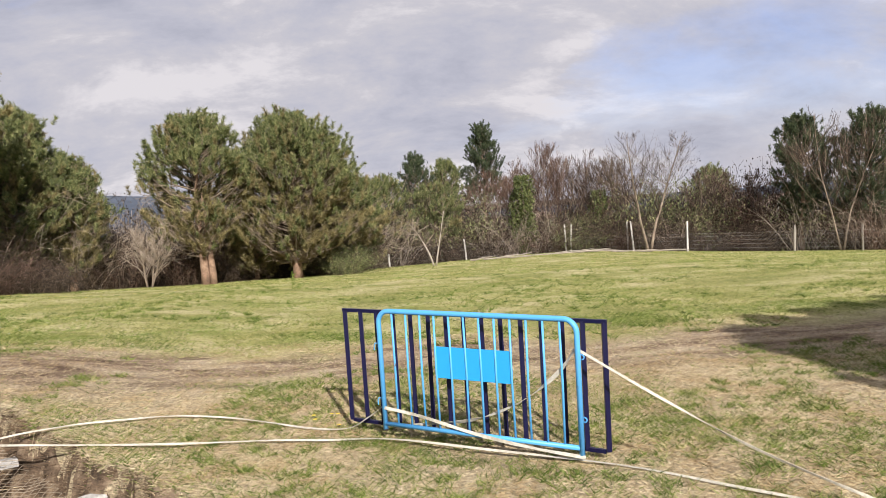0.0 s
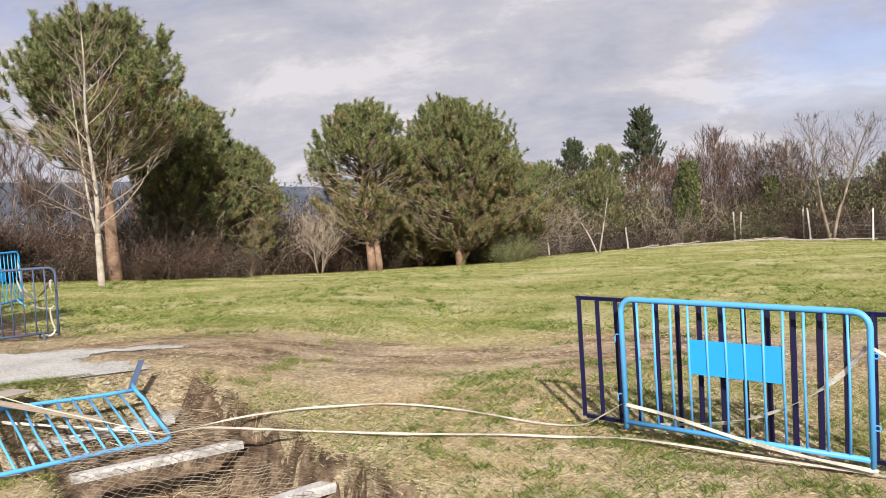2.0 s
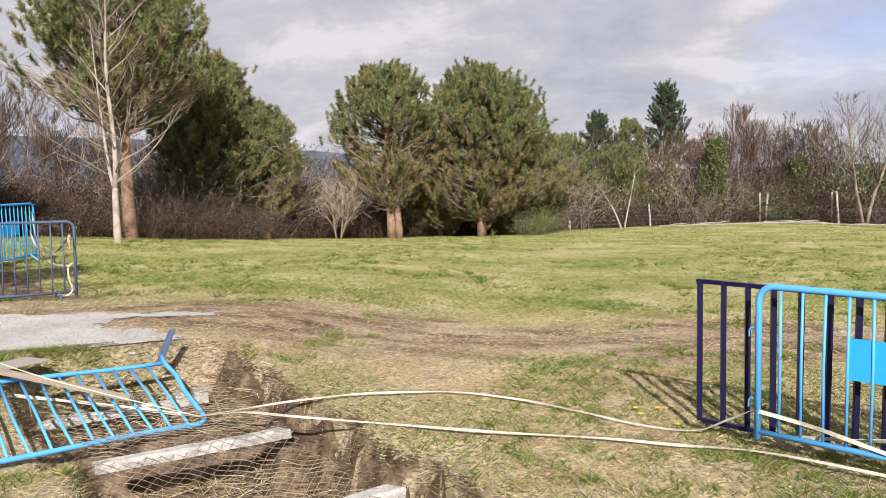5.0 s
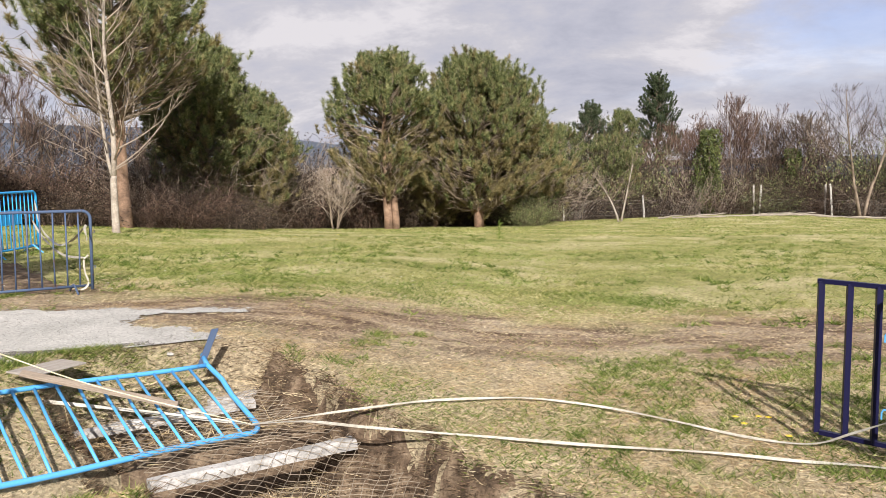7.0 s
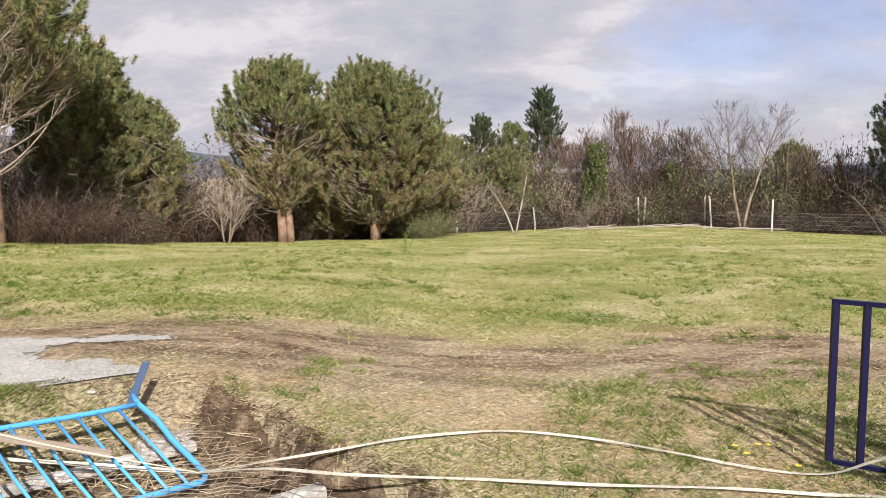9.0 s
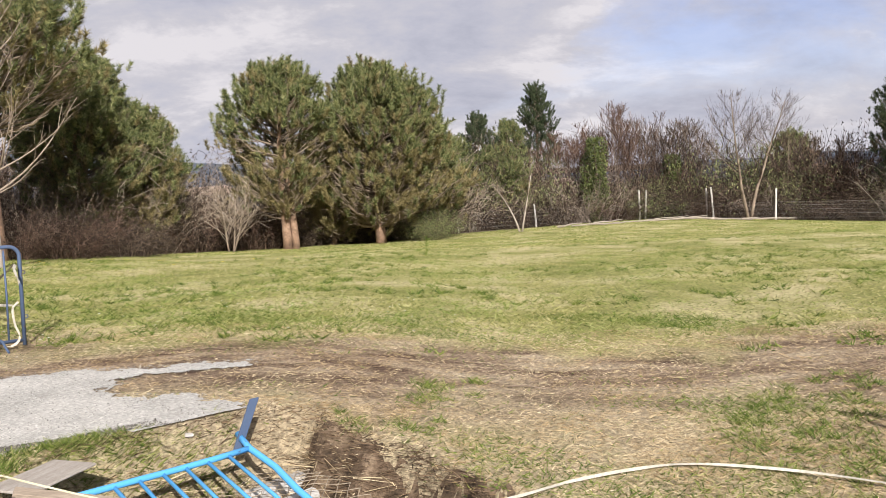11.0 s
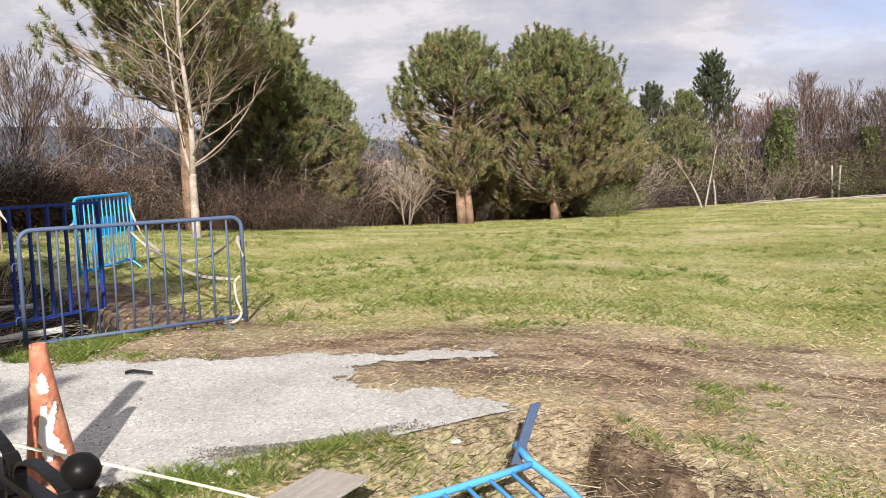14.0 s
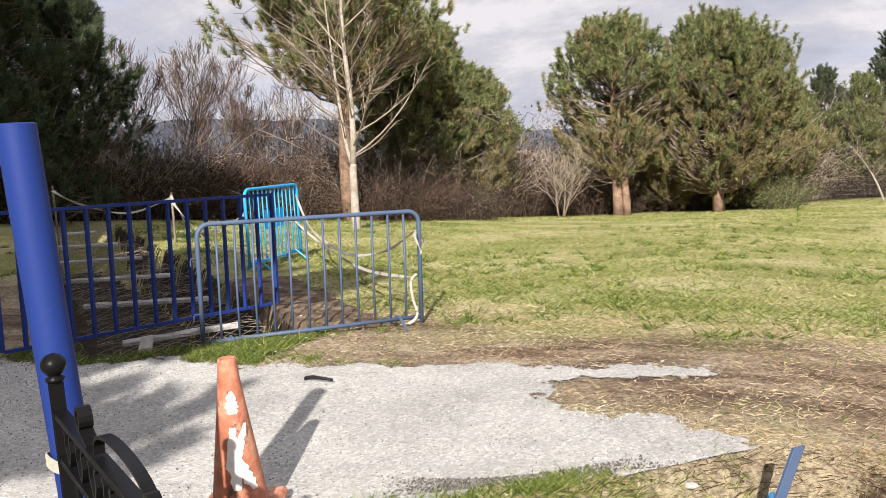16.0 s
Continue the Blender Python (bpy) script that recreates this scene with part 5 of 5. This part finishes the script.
forked_tree(-0.1, 46.7, 3.0, 33)
bare_tree("bare_tree", "small bare many-stemmed tree at the meadow edge", -12.5, 37.4, 3.2, 34, 4, M_LIMB, M_PALETWIG, r=0.04, fork=0.15, depth=3, min_r=0.006)
for az, d, h, seed, eye in ((-26.5, 49, 8.4, 35, EYE_A), (-8.6, 58, 8.2, 36, EYE_A), (-11.0, 58, 7.2, 37, EYE_A), (-10.0, 60, 8.0, 38, EYE_A), (-13.2, 58, 7.2, 39, EYE_A), (-12.2, 61, 7.0, 65, EYE_A), (-5.6, 57, 6.6, 66, EYE_A), (-18.6, 55, 5.6, 67, EYE_A), (-7.6, 59, 7.4, 68, EYE_A), (-20.6, 55, 5.4, 69, EYE_A), (-22.5, 56, 5.2, 40, EYE_A),
                            (30.0, 44, 8.0, 41, EYE_C), (34.2, 40, 8.0, 42, EYE_C), (32.0, 48, 7.0, 43, EYE_C), (27.5, 46, 6.5, 44, EYE_C), (36.8, 34, 7.5, 45, EYE_C), (25.0, 52, 6.5, 49, EYE_C), (-6.5, 62, 6.8, 46, EYE_A), (-17.0, 58, 5.0, 47, EYE_A), (-3.0, 62, 6.0, 48, EYE_A)):
    bare_tree("bare_tree", "bare winter tree with fine brown twigs in the hedge", *bearing(eye, az, d * (1.12 if eye is EYE_A else 1)), h * (1.1 if eye is EYE_A else 1), seed, 2, M_LIMB, M_TWIG if seed % 2 else M_REDTWIG, r=0.06, fork=0.25, depth=4, kids=(2, 4), min_r=0.0075, spread=0.4, up=0.14)


def bush(name, label, seed, size, stems, mat, leaf=None, leaves=0, dome=0.6, r=0.012, category="bush"):
    """A thicket bush: arching canes with side twigs; leaves where it keeps them."""
    rng = np.random.default_rng(seed)
    sh = Shape()
    tips = []
    for i in range(stems):
        th, b = rng.random() * 6.283, rng.random() ** 0.5 * size * 0.55
        p = Vector((math.cos(th) * b, math.sin(th) * b, -0.05))
        a2 = th + rng.normal() * 0.9
        v = Vector((math.cos(a2) * 0.5, math.sin(a2) * 0.5, 1.0)).normalized()
        L = size * (0.9 + 0.7 * rng.random())
        pts = [p]
        for k in range(5):
            v = (v + Vector(rng.normal(size=3)) * 0.16 + Vector((math.cos(a2) * 0.05, math.sin(a2) * 0.05, -dome * 0.12 * k))).normalized()
            p = p + v * (L / 5)
            p.z = max(p.z, 0.03)
            pts.append(p)
        sh.tube(pts, r, 0.005, n=3, caps=False)
        for _ in range(5):
            k = int(rng.integers(1, 5))
            s = pts[k].lerp(pts[k + 1], rng.random())
            e = s + (v * 0.5 + Vector(rng.normal(size=3)) * 0.7) * size * 0.2
            e.z = max(e.z, 0.03)
            sh.tube([s, s.lerp(e, 0.5) + Vector(rng.normal(size=3)) * 0.03, e], r * 0.6, 0.004, n=3, caps=False)
            tips.append(e)
    root = thing(name, label, category, "hedge bushes")
    part("cane_tangle", sh, mat, root)
    if leaf is not None:
        t = np.array(tips)[rng.integers(0, len(tips), leaves)] + rng.normal(size=(leaves, 3)) * 0.10 * size
        t[:, 2] = np.maximum(t[:, 2], 0.04)
        part("leaves", tri_mesh("leaves", blades(t, unit(rng.normal(size=(leaves, 3))), 0.06 + 0.05 * rng.random(leaves), 0.035 + 0.035 * rng.random(leaves), rng)), leaf, root)
    return root


kinds = [bush("bramble_bush", "tangled brown bramble with arching bare canes", 51, 2.0, 95, M_REDTWIG, M_HEDGELEAF, 1500),
         bush("bare_bush", "leafless grey-brown bush at the thicket edge", 52, 2.2, 85, M_TWIG, M_HEDGELEAF, 700, dome=0.25),
         bush("bramble_bush", "low dark bramble tangle with dry leaves", 53, 1.6, 100, M_TWIG, M_HEDGELEAF, 2600, dome=0.9),
         bush("green_bush", "olive-green bush among brown brambles", 54, 1.9, 70, M_TWIG, M_NEEDLE, 5000, dome=0.5),
         bush("bare_bush", "pale leafless shoots rising from the thicket", 55, 2.6, 70, M_PALETWIG, M_HEDGELEAF, 200, dome=0.1)]
for ob in kinds:
    ob.location = (0, 0, 0)
rng = np.random.default_rng(77)
placed = [False] * len(kinds)


def put_bush(k, x, y, s, sz=1.0):
    z = gz(x, y) - 0.04
    m = pose(x, y, z, 0, 0, float(rng.random() * 360)) @ Matrix.Diagonal((s, s, s * sz, 1))
    if not placed[k]:
        placed[k] = True
        kinds[k].matrix_basis = m
        return
    made = copy_thing(kinds[k], pose(x, y, z, 0, 0, float(rng.random() * 360)))
    made.scale = (s, s, s * sz)


# along the fence, three rows deep
for i in range(46):
    f = i / 45
    x0 = -10 + 44 * f
    y0 = 60.8 - 0.03 * (x0 - 7) ** 2 if x0 < 24 else 52.1 - 0.9 * (x0 - 24)
    for row in range(3):
        k = int(rng.choice([0, 0, 1, 2, 2, 2, 2, 3, 4] if row < 2 else [0, 2, 2, 3, 1]))
        put_bush(k, x0 + rng.normal() * 0.5, y0 + 0.9 + row * 1.7 + rng.normal() * 0.4, 0.86 + 0.2 * row + 0.25 * rng.random(), 0.9 + 0.22 * row + 0.3 * rng.random())
# under and behind the pines, to the side where the drain goes up
for i in range(64):
    a = 4.6 + 42.4 * (i / 63)
    for row in range(2):
        d = (47 - 0.42 * max(0, a - 10)) + row * 4.0 + rng.normal() * 0.8
        x, y = bearing(EYE_A, a, d)
        k = int(rng.choice([0, 1, 2, 2, 2, 2, 4, 0, 2]))
        put_bush(k, x, y, (0.7 if row == 0 or a > 30 else 1.0) + 0.2 * row + 0.3 * rng.random(), 0.85 + 0.4 * rng.random())
for i in range(26):
    a = 18 + 34 * (i / 25)
    x, y = bearing(EYE_C, a, 27 + 7 * rng.random() - 0.12 * (a - 18))
    put_bush(int(rng.choice([0, 2, 2, 2, 1])), x, y, 0.6 + 0.35 * rng.random(), 0.8 + 0.3 * rng.random())
for az, d, s in ((4.9, 44, 0.6), (5.7, 45, 0.7)):
    put_bush(3, *bearing(EYE_A, az, d), s)


def ivy_column(label, x, y, h, r, seed):
    rg = np.random.default_rng(seed)
    root = thing("ivy_tree", label, "tree", "ivy-grown trees", (x, y, gz(x, y)))
    part("trunk", Shape().tube([(0, 0, -0.1), (0.1, 0, h * 0.5), (0, 0.1, h * 0.95)], 0.12, 0.04, n=7), M_LIMB, root)
    n = 5200
    u, th = rg.random(n), rg.random(n) * 6.283
    rr = r * (0.35 + 0.65 * np.sqrt(np.clip(1 - (2 * u - 0.8) ** 2 / 1.9, 0.03, 1))) * (0.75 + 0.35 * np.sin(3 * th + 9 * u)) * (0.6 + 0.45 * rg.random(n))
    c = np.stack([rr * np.cos(th), rr * np.sin(th), u * h], 1)
    part("crown", tri_mesh("crown", blades(c, unit(rg.normal(size=(n, 3)) + np.array((0, 0, -0.3))), 0.10 + 0.08 * rg.random(n), 0.09 + 0.06 * rg.random(n), rg)), M_LEAF, root)


ivy_column("dead trunk grown over with bright green ivy", *bearing(EYE_A, -6.9, 61), 5.8, 0.95, 61)
ivy_column("small tree grown over with dark ivy", *bearing(EYE_A, -11.8, 64.4), 4.7, 0.8, 62)


# ---------------------------------------------------------------- far buildings
def building(label, x, y, w, d, h, floors, cols, yaw, z):
    root = thing("apartment_building", label, "building", "far buildings", (x, y, z))
    root.rotation_euler = (0, 0, radians(yaw))
    part("wall", Shape().box((0, 0, h / 2), (w / 2, 0, 0), (0, d / 2, 0), (0, 0, h / 2), 0.05), M_WALL, root)
    roof = Shape()
    roof.v = [Vector(p) for p in ((-w / 2 - 0.4, -d / 2 - 0.4, h), (w / 2 + 0.4, -d / 2 - 0.4, h), (w / 2 + 0.4, d / 2 + 0.4, h), (-w / 2 - 0.4, d / 2 + 0.4, h), (-w / 2 + d / 3, 0, h + d * 0.22), (w / 2 - d / 3, 0, h + d * 0.22))]
    roof.f = [(0, 1, 5, 4), (1, 2, 5), (2, 3, 4, 5), (3, 0, 4), (3, 2, 1, 0)]
    part("roof", roof, M_ROOF, root)
    for i in range(floors):
        for k in range(cols):
            cx, cz = -w / 2 + w * (k + 0.5) / cols, h * (i + 0.55) / floors
            part("window", Shape().box((cx, -d / 2 - 0.03, cz), (w / cols * 0.24, 0, 0), (0, 0.05, 0), (0, 0, h / floors * 0.25), 0.01), M_PANE, root)


for az, d, el, w, h, fl, cols, yaw in ((-23.2, 240, -2.0, 10, 7, 2, 4, 12), (-5.2, 190, -2.5, 9, 7, 3, 3, 8), (-7.6, 200, -2.3, 10, 7, 3, 4, -6), (14.9, 220, -1.6, 14, 9, 3, 5, 10), (20.4, 190, -2.2, 12, 7, 2, 4, -12), (26.5, 200, -3.0, 12, 7, 2, 4, 5)):
    x, y = bearing(EYE_A, az, d)
    base = gz(x, y) - 0.3
    building("pale far apartment house with red tiled roof", x, y, w, 9, max(4.0, 0.2 + d * math.tan(radians(el)) - base), fl, cols, yaw + az, base)


# ---------------------------------------------------------------- grass and small plants
def wave(x, y, k, seed):
    r = np.random.default_rng(seed)
    s = np.zeros_like(x)
    for i in range(7):
        a, f, p = r.random() * 6.283, k * (0.6 + 1.6 * r.random()), r.random() * 6.283
        s += np.sin((x * math.cos(a) + y * math.sin(a)) * f + p)
    return s / 7


def scatter(n, x0, x1, y0, y1, rg):
    x, y = x0 + (x1 - x0) * rg.random(n), y0 + (y1 - y0) * rg.random(n)
    return x, y


rg = np.random.default_rng(91)


def stuff(name, tri, mat, label):
    tagged(part(name, tri_mesh(name, tri), mat), label, "grass", kind="stuff")


def lay(x, y, flat, length, width, rg, lift=0.0):
    """Blades rooted on the land; flat: 0 upright to 1 lying."""
    n = len(x)
    th = rg.random(n) * 6.283
    zdir = np.clip((1 - flat) + rg.normal(size=n) * 0.25, 0.06, 1.5)
    d = unit(np.stack([np.cos(th), np.sin(th), zdir], 1))
    root = np.stack([x, y, land(x, y) + lift], 1)
    return blades(root, d, length * (0.5 + 0.8 * rg.random(n)), width * (0.7 + 0.6 * rg.random(n)), rg)


# dry straw lying in front of the walker
x, y = scatter(640000, -9.5, 5.5, 4.4, 13.0, rg)
k, _ = channel(x, y)
near = np.clip((15.5 - y) / 8, 0.12, 1)
keep = (road_inside(x, y) < 0.03) & (rg.random(len(x)) < near * (0.6 + 0.4 * (wave(x, y, 1.5, 1) > -0.15))) & ((k < 0.12) | (along(NEAR_MID, NEAR_UP, x, y)[0] > 1.2) | (rg.random(len(x)) < 0.22)) & ~((y > 9.7) & (y < 12.0) & (rg.random(len(x)) < 0.6))
x, y = x[keep], y[keep]
stuff("dry_grass", lay(x, y, 0.8, 0.055, 0.0048, rg), M_STRAW, "short dry straw-coloured grass covering the ground")

# green shoots between, in patches
x, y = scatter(420000, -10.5, 6.5, 4.4, 14.5, rg)
k, _ = channel(x, y)
patch = wave(x, y, 1.1, 2) + 0.5 * wave(x, y, 3.2, 3) - 0.9 * smooth(-7.8, -7.0, x) * smooth(-3.5, -5.0, x) * smooth(9.2, 9.6, y) * smooth(11.4, 10.8, y)
keep = (road_inside(x, y) < 0.02) & ((k < 0.2) | ((along(NEAR_MID, NEAR_UP, x, y)[0] > 1.3) & (rg.random(len(x)) < 0.45))) & (rg.random(len(x)) < np.clip(0.14 + 1.5 * patch, 0.03, 0.6)) & ~((y > 10.1 + 0.5 * wave(x, x, 0.8, 5)) & (y < 12.4) & (rg.random(len(x)) < 0.85))
x, y = x[keep], y[keep]
stuff("green_grass", lay(x, y, 0.5, 0.06, 0.0075, rg), M_GRASS, "sparse fresh green grass blades between straw")

# tufts
tx, ty = scatter(2300, -9.5, 5.0, 4.8, 10.6, rg)
keep = (road_inside(tx, ty) < -0.1) & (channel(tx, ty)[0] < 0.1) & (wave(tx, ty, 0.9, 4) > -0.1) & ~((tx < -4.6) & (tx > -7.6) & (ty > 9.5))
tx, ty = tx[keep], ty[keep]
extra = [(-5.75, 9.25), (-5.85, 8.95), (-6.1, 8.8), (-6.35, 8.75), (-6.6, 8.6), (-5.65, 9.2), (-5.95, 8.85), (-0.5, 7.0), (-0.2, 6.8), (0.1, 6.6), (0.4, 6.4), (0.7, 6.2), (-0.7, 7.2), (-0.9, 7.45), (1.0, 6.1), (-0.35, 6.9), (0.25, 6.55), (-1.75, 7.85), (-2.0, 7.9), (-2.1, 7.55), (-1.9, 7.7),
         (-9.5, 10.75), (-9.2, 11.0), (-8.9, 11.3), (-8.6, 11.55), (-10.0, 10.2), (-10.4, 9.9), (-9.75, 10.6), (-8.05, 12.0), (-7.95, 12.12), (-8.12, 11.92), (-8.0, 11.9), (-7.85, 12.0), (-6.9, 8.3), (-7.2, 8.15), (-7.1, 7.7)]
tx, ty = np.append(tx, [p[0] for p in extra]), np.append(ty, [p[1] for p in extra])
vx = -7.4 + 1.85 * rg.random(170)
vy = 8.34 + 0.55 * (vx + 7.0) - 0.42 * rg.random(170) ** 1.4
tx, ty = np.append(tx, vx), np.append(ty, vy)
rep = 34
r0 = np.repeat(0.05 + 0.09 * rg.random(len(tx)), rep)
ang, rad = rg.random(len(r0)) * 6.283, r0 * np.sqrt(rg.random(len(r0)))
x, y = np.repeat(tx, rep) + rad * np.cos(ang), np.repeat(ty, rep) + rad * np.sin(ang)
stuff("grass_tufts", lay(x, y, 0.3, 0.08, 0.007, rg), M_GRASS, "fresh green grass tufts among dry straw")

# low clumps over the meadow
tx, ty = scatter(5200, -20, 20, 11.6, 32, rg)
keep = (wave(tx, ty, 0.7, 14) + 0.4 * wave(tx, ty, 2.2, 15) > 0.02) & (rg.random(len(tx)) < np.clip(22 / ty - 0.45, 0.15, 1)) & (channel(tx, ty)[0] < 0.1)
tx, ty = tx[keep], ty[keep]
rep = 22
r0 = np.repeat(0.05 + 0.11 * rg.random(len(tx)), rep)
ang, rad = rg.random(len(r0)) * 6.283, r0 * np.sqrt(rg.random(len(r0)))
x, y = np.repeat(tx, rep) + rad * np.cos(ang), np.repeat(ty, rep) + rad * np.sin(ang)
stuff("meadow_clumps", lay(x, y, 0.35, 0.11, 0.015, rg), M_GRASS, "low green grass clumps in the meadow")

# the meadow beyond the track
x, y = scatter(420000, -26, 24, 12.0, 34, rg)
keep = (np.abs(x) < 6 + 0.62 * y) & (rg.random(len(x)) < np.clip(26 / y - 0.55, 0.12, 1) * np.clip(0.75 + 1.2 * wave(x, y, 0.8, 6), 0.2, 1)) & ((y > 12.9 + 0.5 * wave(x, x, 0.7, 8)) | (rg.random(len(x)) < 0.2)) & (channel(x, y)[0] < 0.3)
x, y = x[keep], y[keep]
stuff("meadow_grass", lay(x, y, 0.55, 0.08, 0.012, rg), M_FIELD, "short green and yellow meadow grass")
x, y = scatter(90000, -24, 28, 32, 51, rg)
keep = (x > -22 + 0.2 * (y - 32))
x, y = x[keep], y[keep]
stuff("meadow_grass", lay(x, y, 0.6, 0.09, 0.028, rg), M_FIELD, "short green grass at the far end of the meadow")
x, y = scatter(30000, -11, -9, 8.5, 11.5, rg)
keep = (road_inside(x, y) < -0.05) & (channel(x, y)[0] < 0.2)
stuff("verge_grass", lay(x[keep], y[keep], 0.4, 0.10, 0.008, rg), M_GRASS, "shaded green grass at the road verge")

# loose gravel on the worn asphalt and along its edge
x, y = scatter(48000, -11.5, -5.3, 7.0, 10.9, rg)
e = road_inside(x, y)
keep = (e > -0.10) & (rg.random(len(x)) < np.where(e < 0.12, 0.9, 0.42)) & (channel(x, y)[0] < 0.02)
x, y = x[keep], y[keep]
n = len(x)
size = 0.003 + 0.005 * rg.random(n) ** 2.5
c = np.stack([x, y, bare_ground(x, y) + 0.008 + size * 0.3], 1)
v = [c + unit(rg.normal(size=(n, 3)) * 0.35 + np.array(d)) * size[:, None] for d in ((1, 0, -0.3), (-0.5, 0.87, -0.3), (-0.5, -0.87, -0.3), (0, 0, 0.8))]
tri = np.concatenate([np.stack([v[a], v[b], v[d]], 1) for a, b, d in ((0, 1, 3), (1, 2, 3), (2, 0, 3))])
tagged(part("loose_gravel", tri_mesh("loose_gravel", tri), M_GRAVEL), "loose grey gravel on worn asphalt", "gravel", kind="stuff")

# dark grit along the lane's near edge that imitates a cast shadow band
x = -8.2 + 2.4 * rg.random(26000)
y = 8.38 + 0.55 * (x + 7.0) + 0.04 + 0.42 * rg.random(len(x)) ** 1.5 * (0.7 + 0.5 * np.sin(2.3 * x + 1))
keep = (road_inside(x, y) > -0.05) & (channel(x, y)[0] < 0.02) & (rg.random(len(x)) < 0.12 + 0.6 * wave(x, y, 5.0, 21))
x, y = x[keep], y[keep]
n = len(x)
size = 0.004 + 0.006 * rg.random(n) ** 2
c = np.stack([x, y, bare_ground(x, y) + 0.008 + size * 0.3], 1)
v = [c + unit(rg.normal(size=(n, 3)) * 0.35 + np.array(d)) * size[:, None] for d in ((1, 0, -0.3), (-0.5, 0.87, -0.3), (-0.5, -0.87, -0.3), (0, 0, 0.8))]
tri = np.concatenate([np.stack([v[a], v[b], v[d]], 1) for a, b, d in ((0, 1, 3), (1, 2, 3), (2, 0, 3))])
tagged(part("shadow_grit", tri_mesh("shadow_grit", tri), M_SHADOWGRIT), "dark grit standing in for a shadow band along the lane's edge", "gravel", kind="stuff")

# dry stalks hanging over the drain's banks
x, y = scatter(150000, -7.2, -2.2, 4.8, 10.0, rg)
k, _ = channel(x, y)
keep = (k > 0.02) & (k < 0.97) & ((along(NEAR_MID, NEAR_UP, x, y)[0] < 1.5) | (rg.random(len(x)) < 0.5))
stuff("dry_stalks", lay(x[keep], y[keep], 0.75, 0.14, 0.005, rg), M_DRYLEAF, "brown dead stalks hanging over the drain bank")
x, y = scatter(5000, -6.2, -2.4, 4.8, 9.2, rg)
keep = channel(x, y)[0] > 0.5
stuff("dry_stalks", lay(x[keep], y[keep], 0.85, 0.35, 0.007, rg, 0.05), M_STRAW, "long straw lying in the drain")


def flowers(name, label, n, x0, x1, y0, y1, mat, size, seed):
    r = np.random.default_rng(seed)
    x, y = scatter(n, x0, x1, y0, y1, r)
    keep = (road_inside(x, y) < -0.1) & (channel(x, y)[0] < 0.2)
    x, y = x[keep], y[keep]
    z = land(x, y) + 0.02 + 0.04 * r.random(len(x))
    tri = []
    for a, b, c in zip(x, y, z):
        for k in range(6):
            t0, t1 = k * 1.047, k * 1.047 + 0.8
            tri.append(((a, b, c), (a + size * math.cos(t0), b + size * math.sin(t0), c + size * 0.25), (a + size * math.cos(t1), b + size * math.sin(t1), c + size * 0.25)))
    tagged(part(name, tri_mesh(name, tri), mat), label, "flowers", kind="stuff")


flowers("daisies", "small white daisies in the verge grass", 26, -9.6, -8.0, 10.5, 12.4, M_FLOWER, 0.012, 5)
flowers("daisies", "small white daisies scattered over the meadow", 45, -9.0, -4.0, 12.4, 15.5, M_FLOWER, 0.012, 6)
flowers("dandelions", "yellow dandelions in the straw", 5, -1.4, -1.0, 7.75, 8.2, M_YELLOW, 0.022, 7)
flowers("dandelions", "yellow dandelions along the meadow edge", 60, -20, -8, 22, 27, M_YELLOW, 0.03, 8)
weed = thing("tall_weed", "thin tall green weed standing in the meadow", "plant", at=(-4.6, 27.0, gz(-4.6, 27.0)))
part("stem", Shape().tube([(0, 0, 0), (0.03, 0, 0.3), (0.0, 0.02, 0.55)], 0.012, 0.004, n=4), M_GRASS, weed)
part("leaves", tri_mesh("leaves", tufts(np.array([(0.02, 0, 0.15 + 0.06 * i) for i in range(6)]), np.tile((0, 0, 1.0), (6, 1)), 6, 0.14, 0.03, 0.8, rg)), M_GRASS, weed)
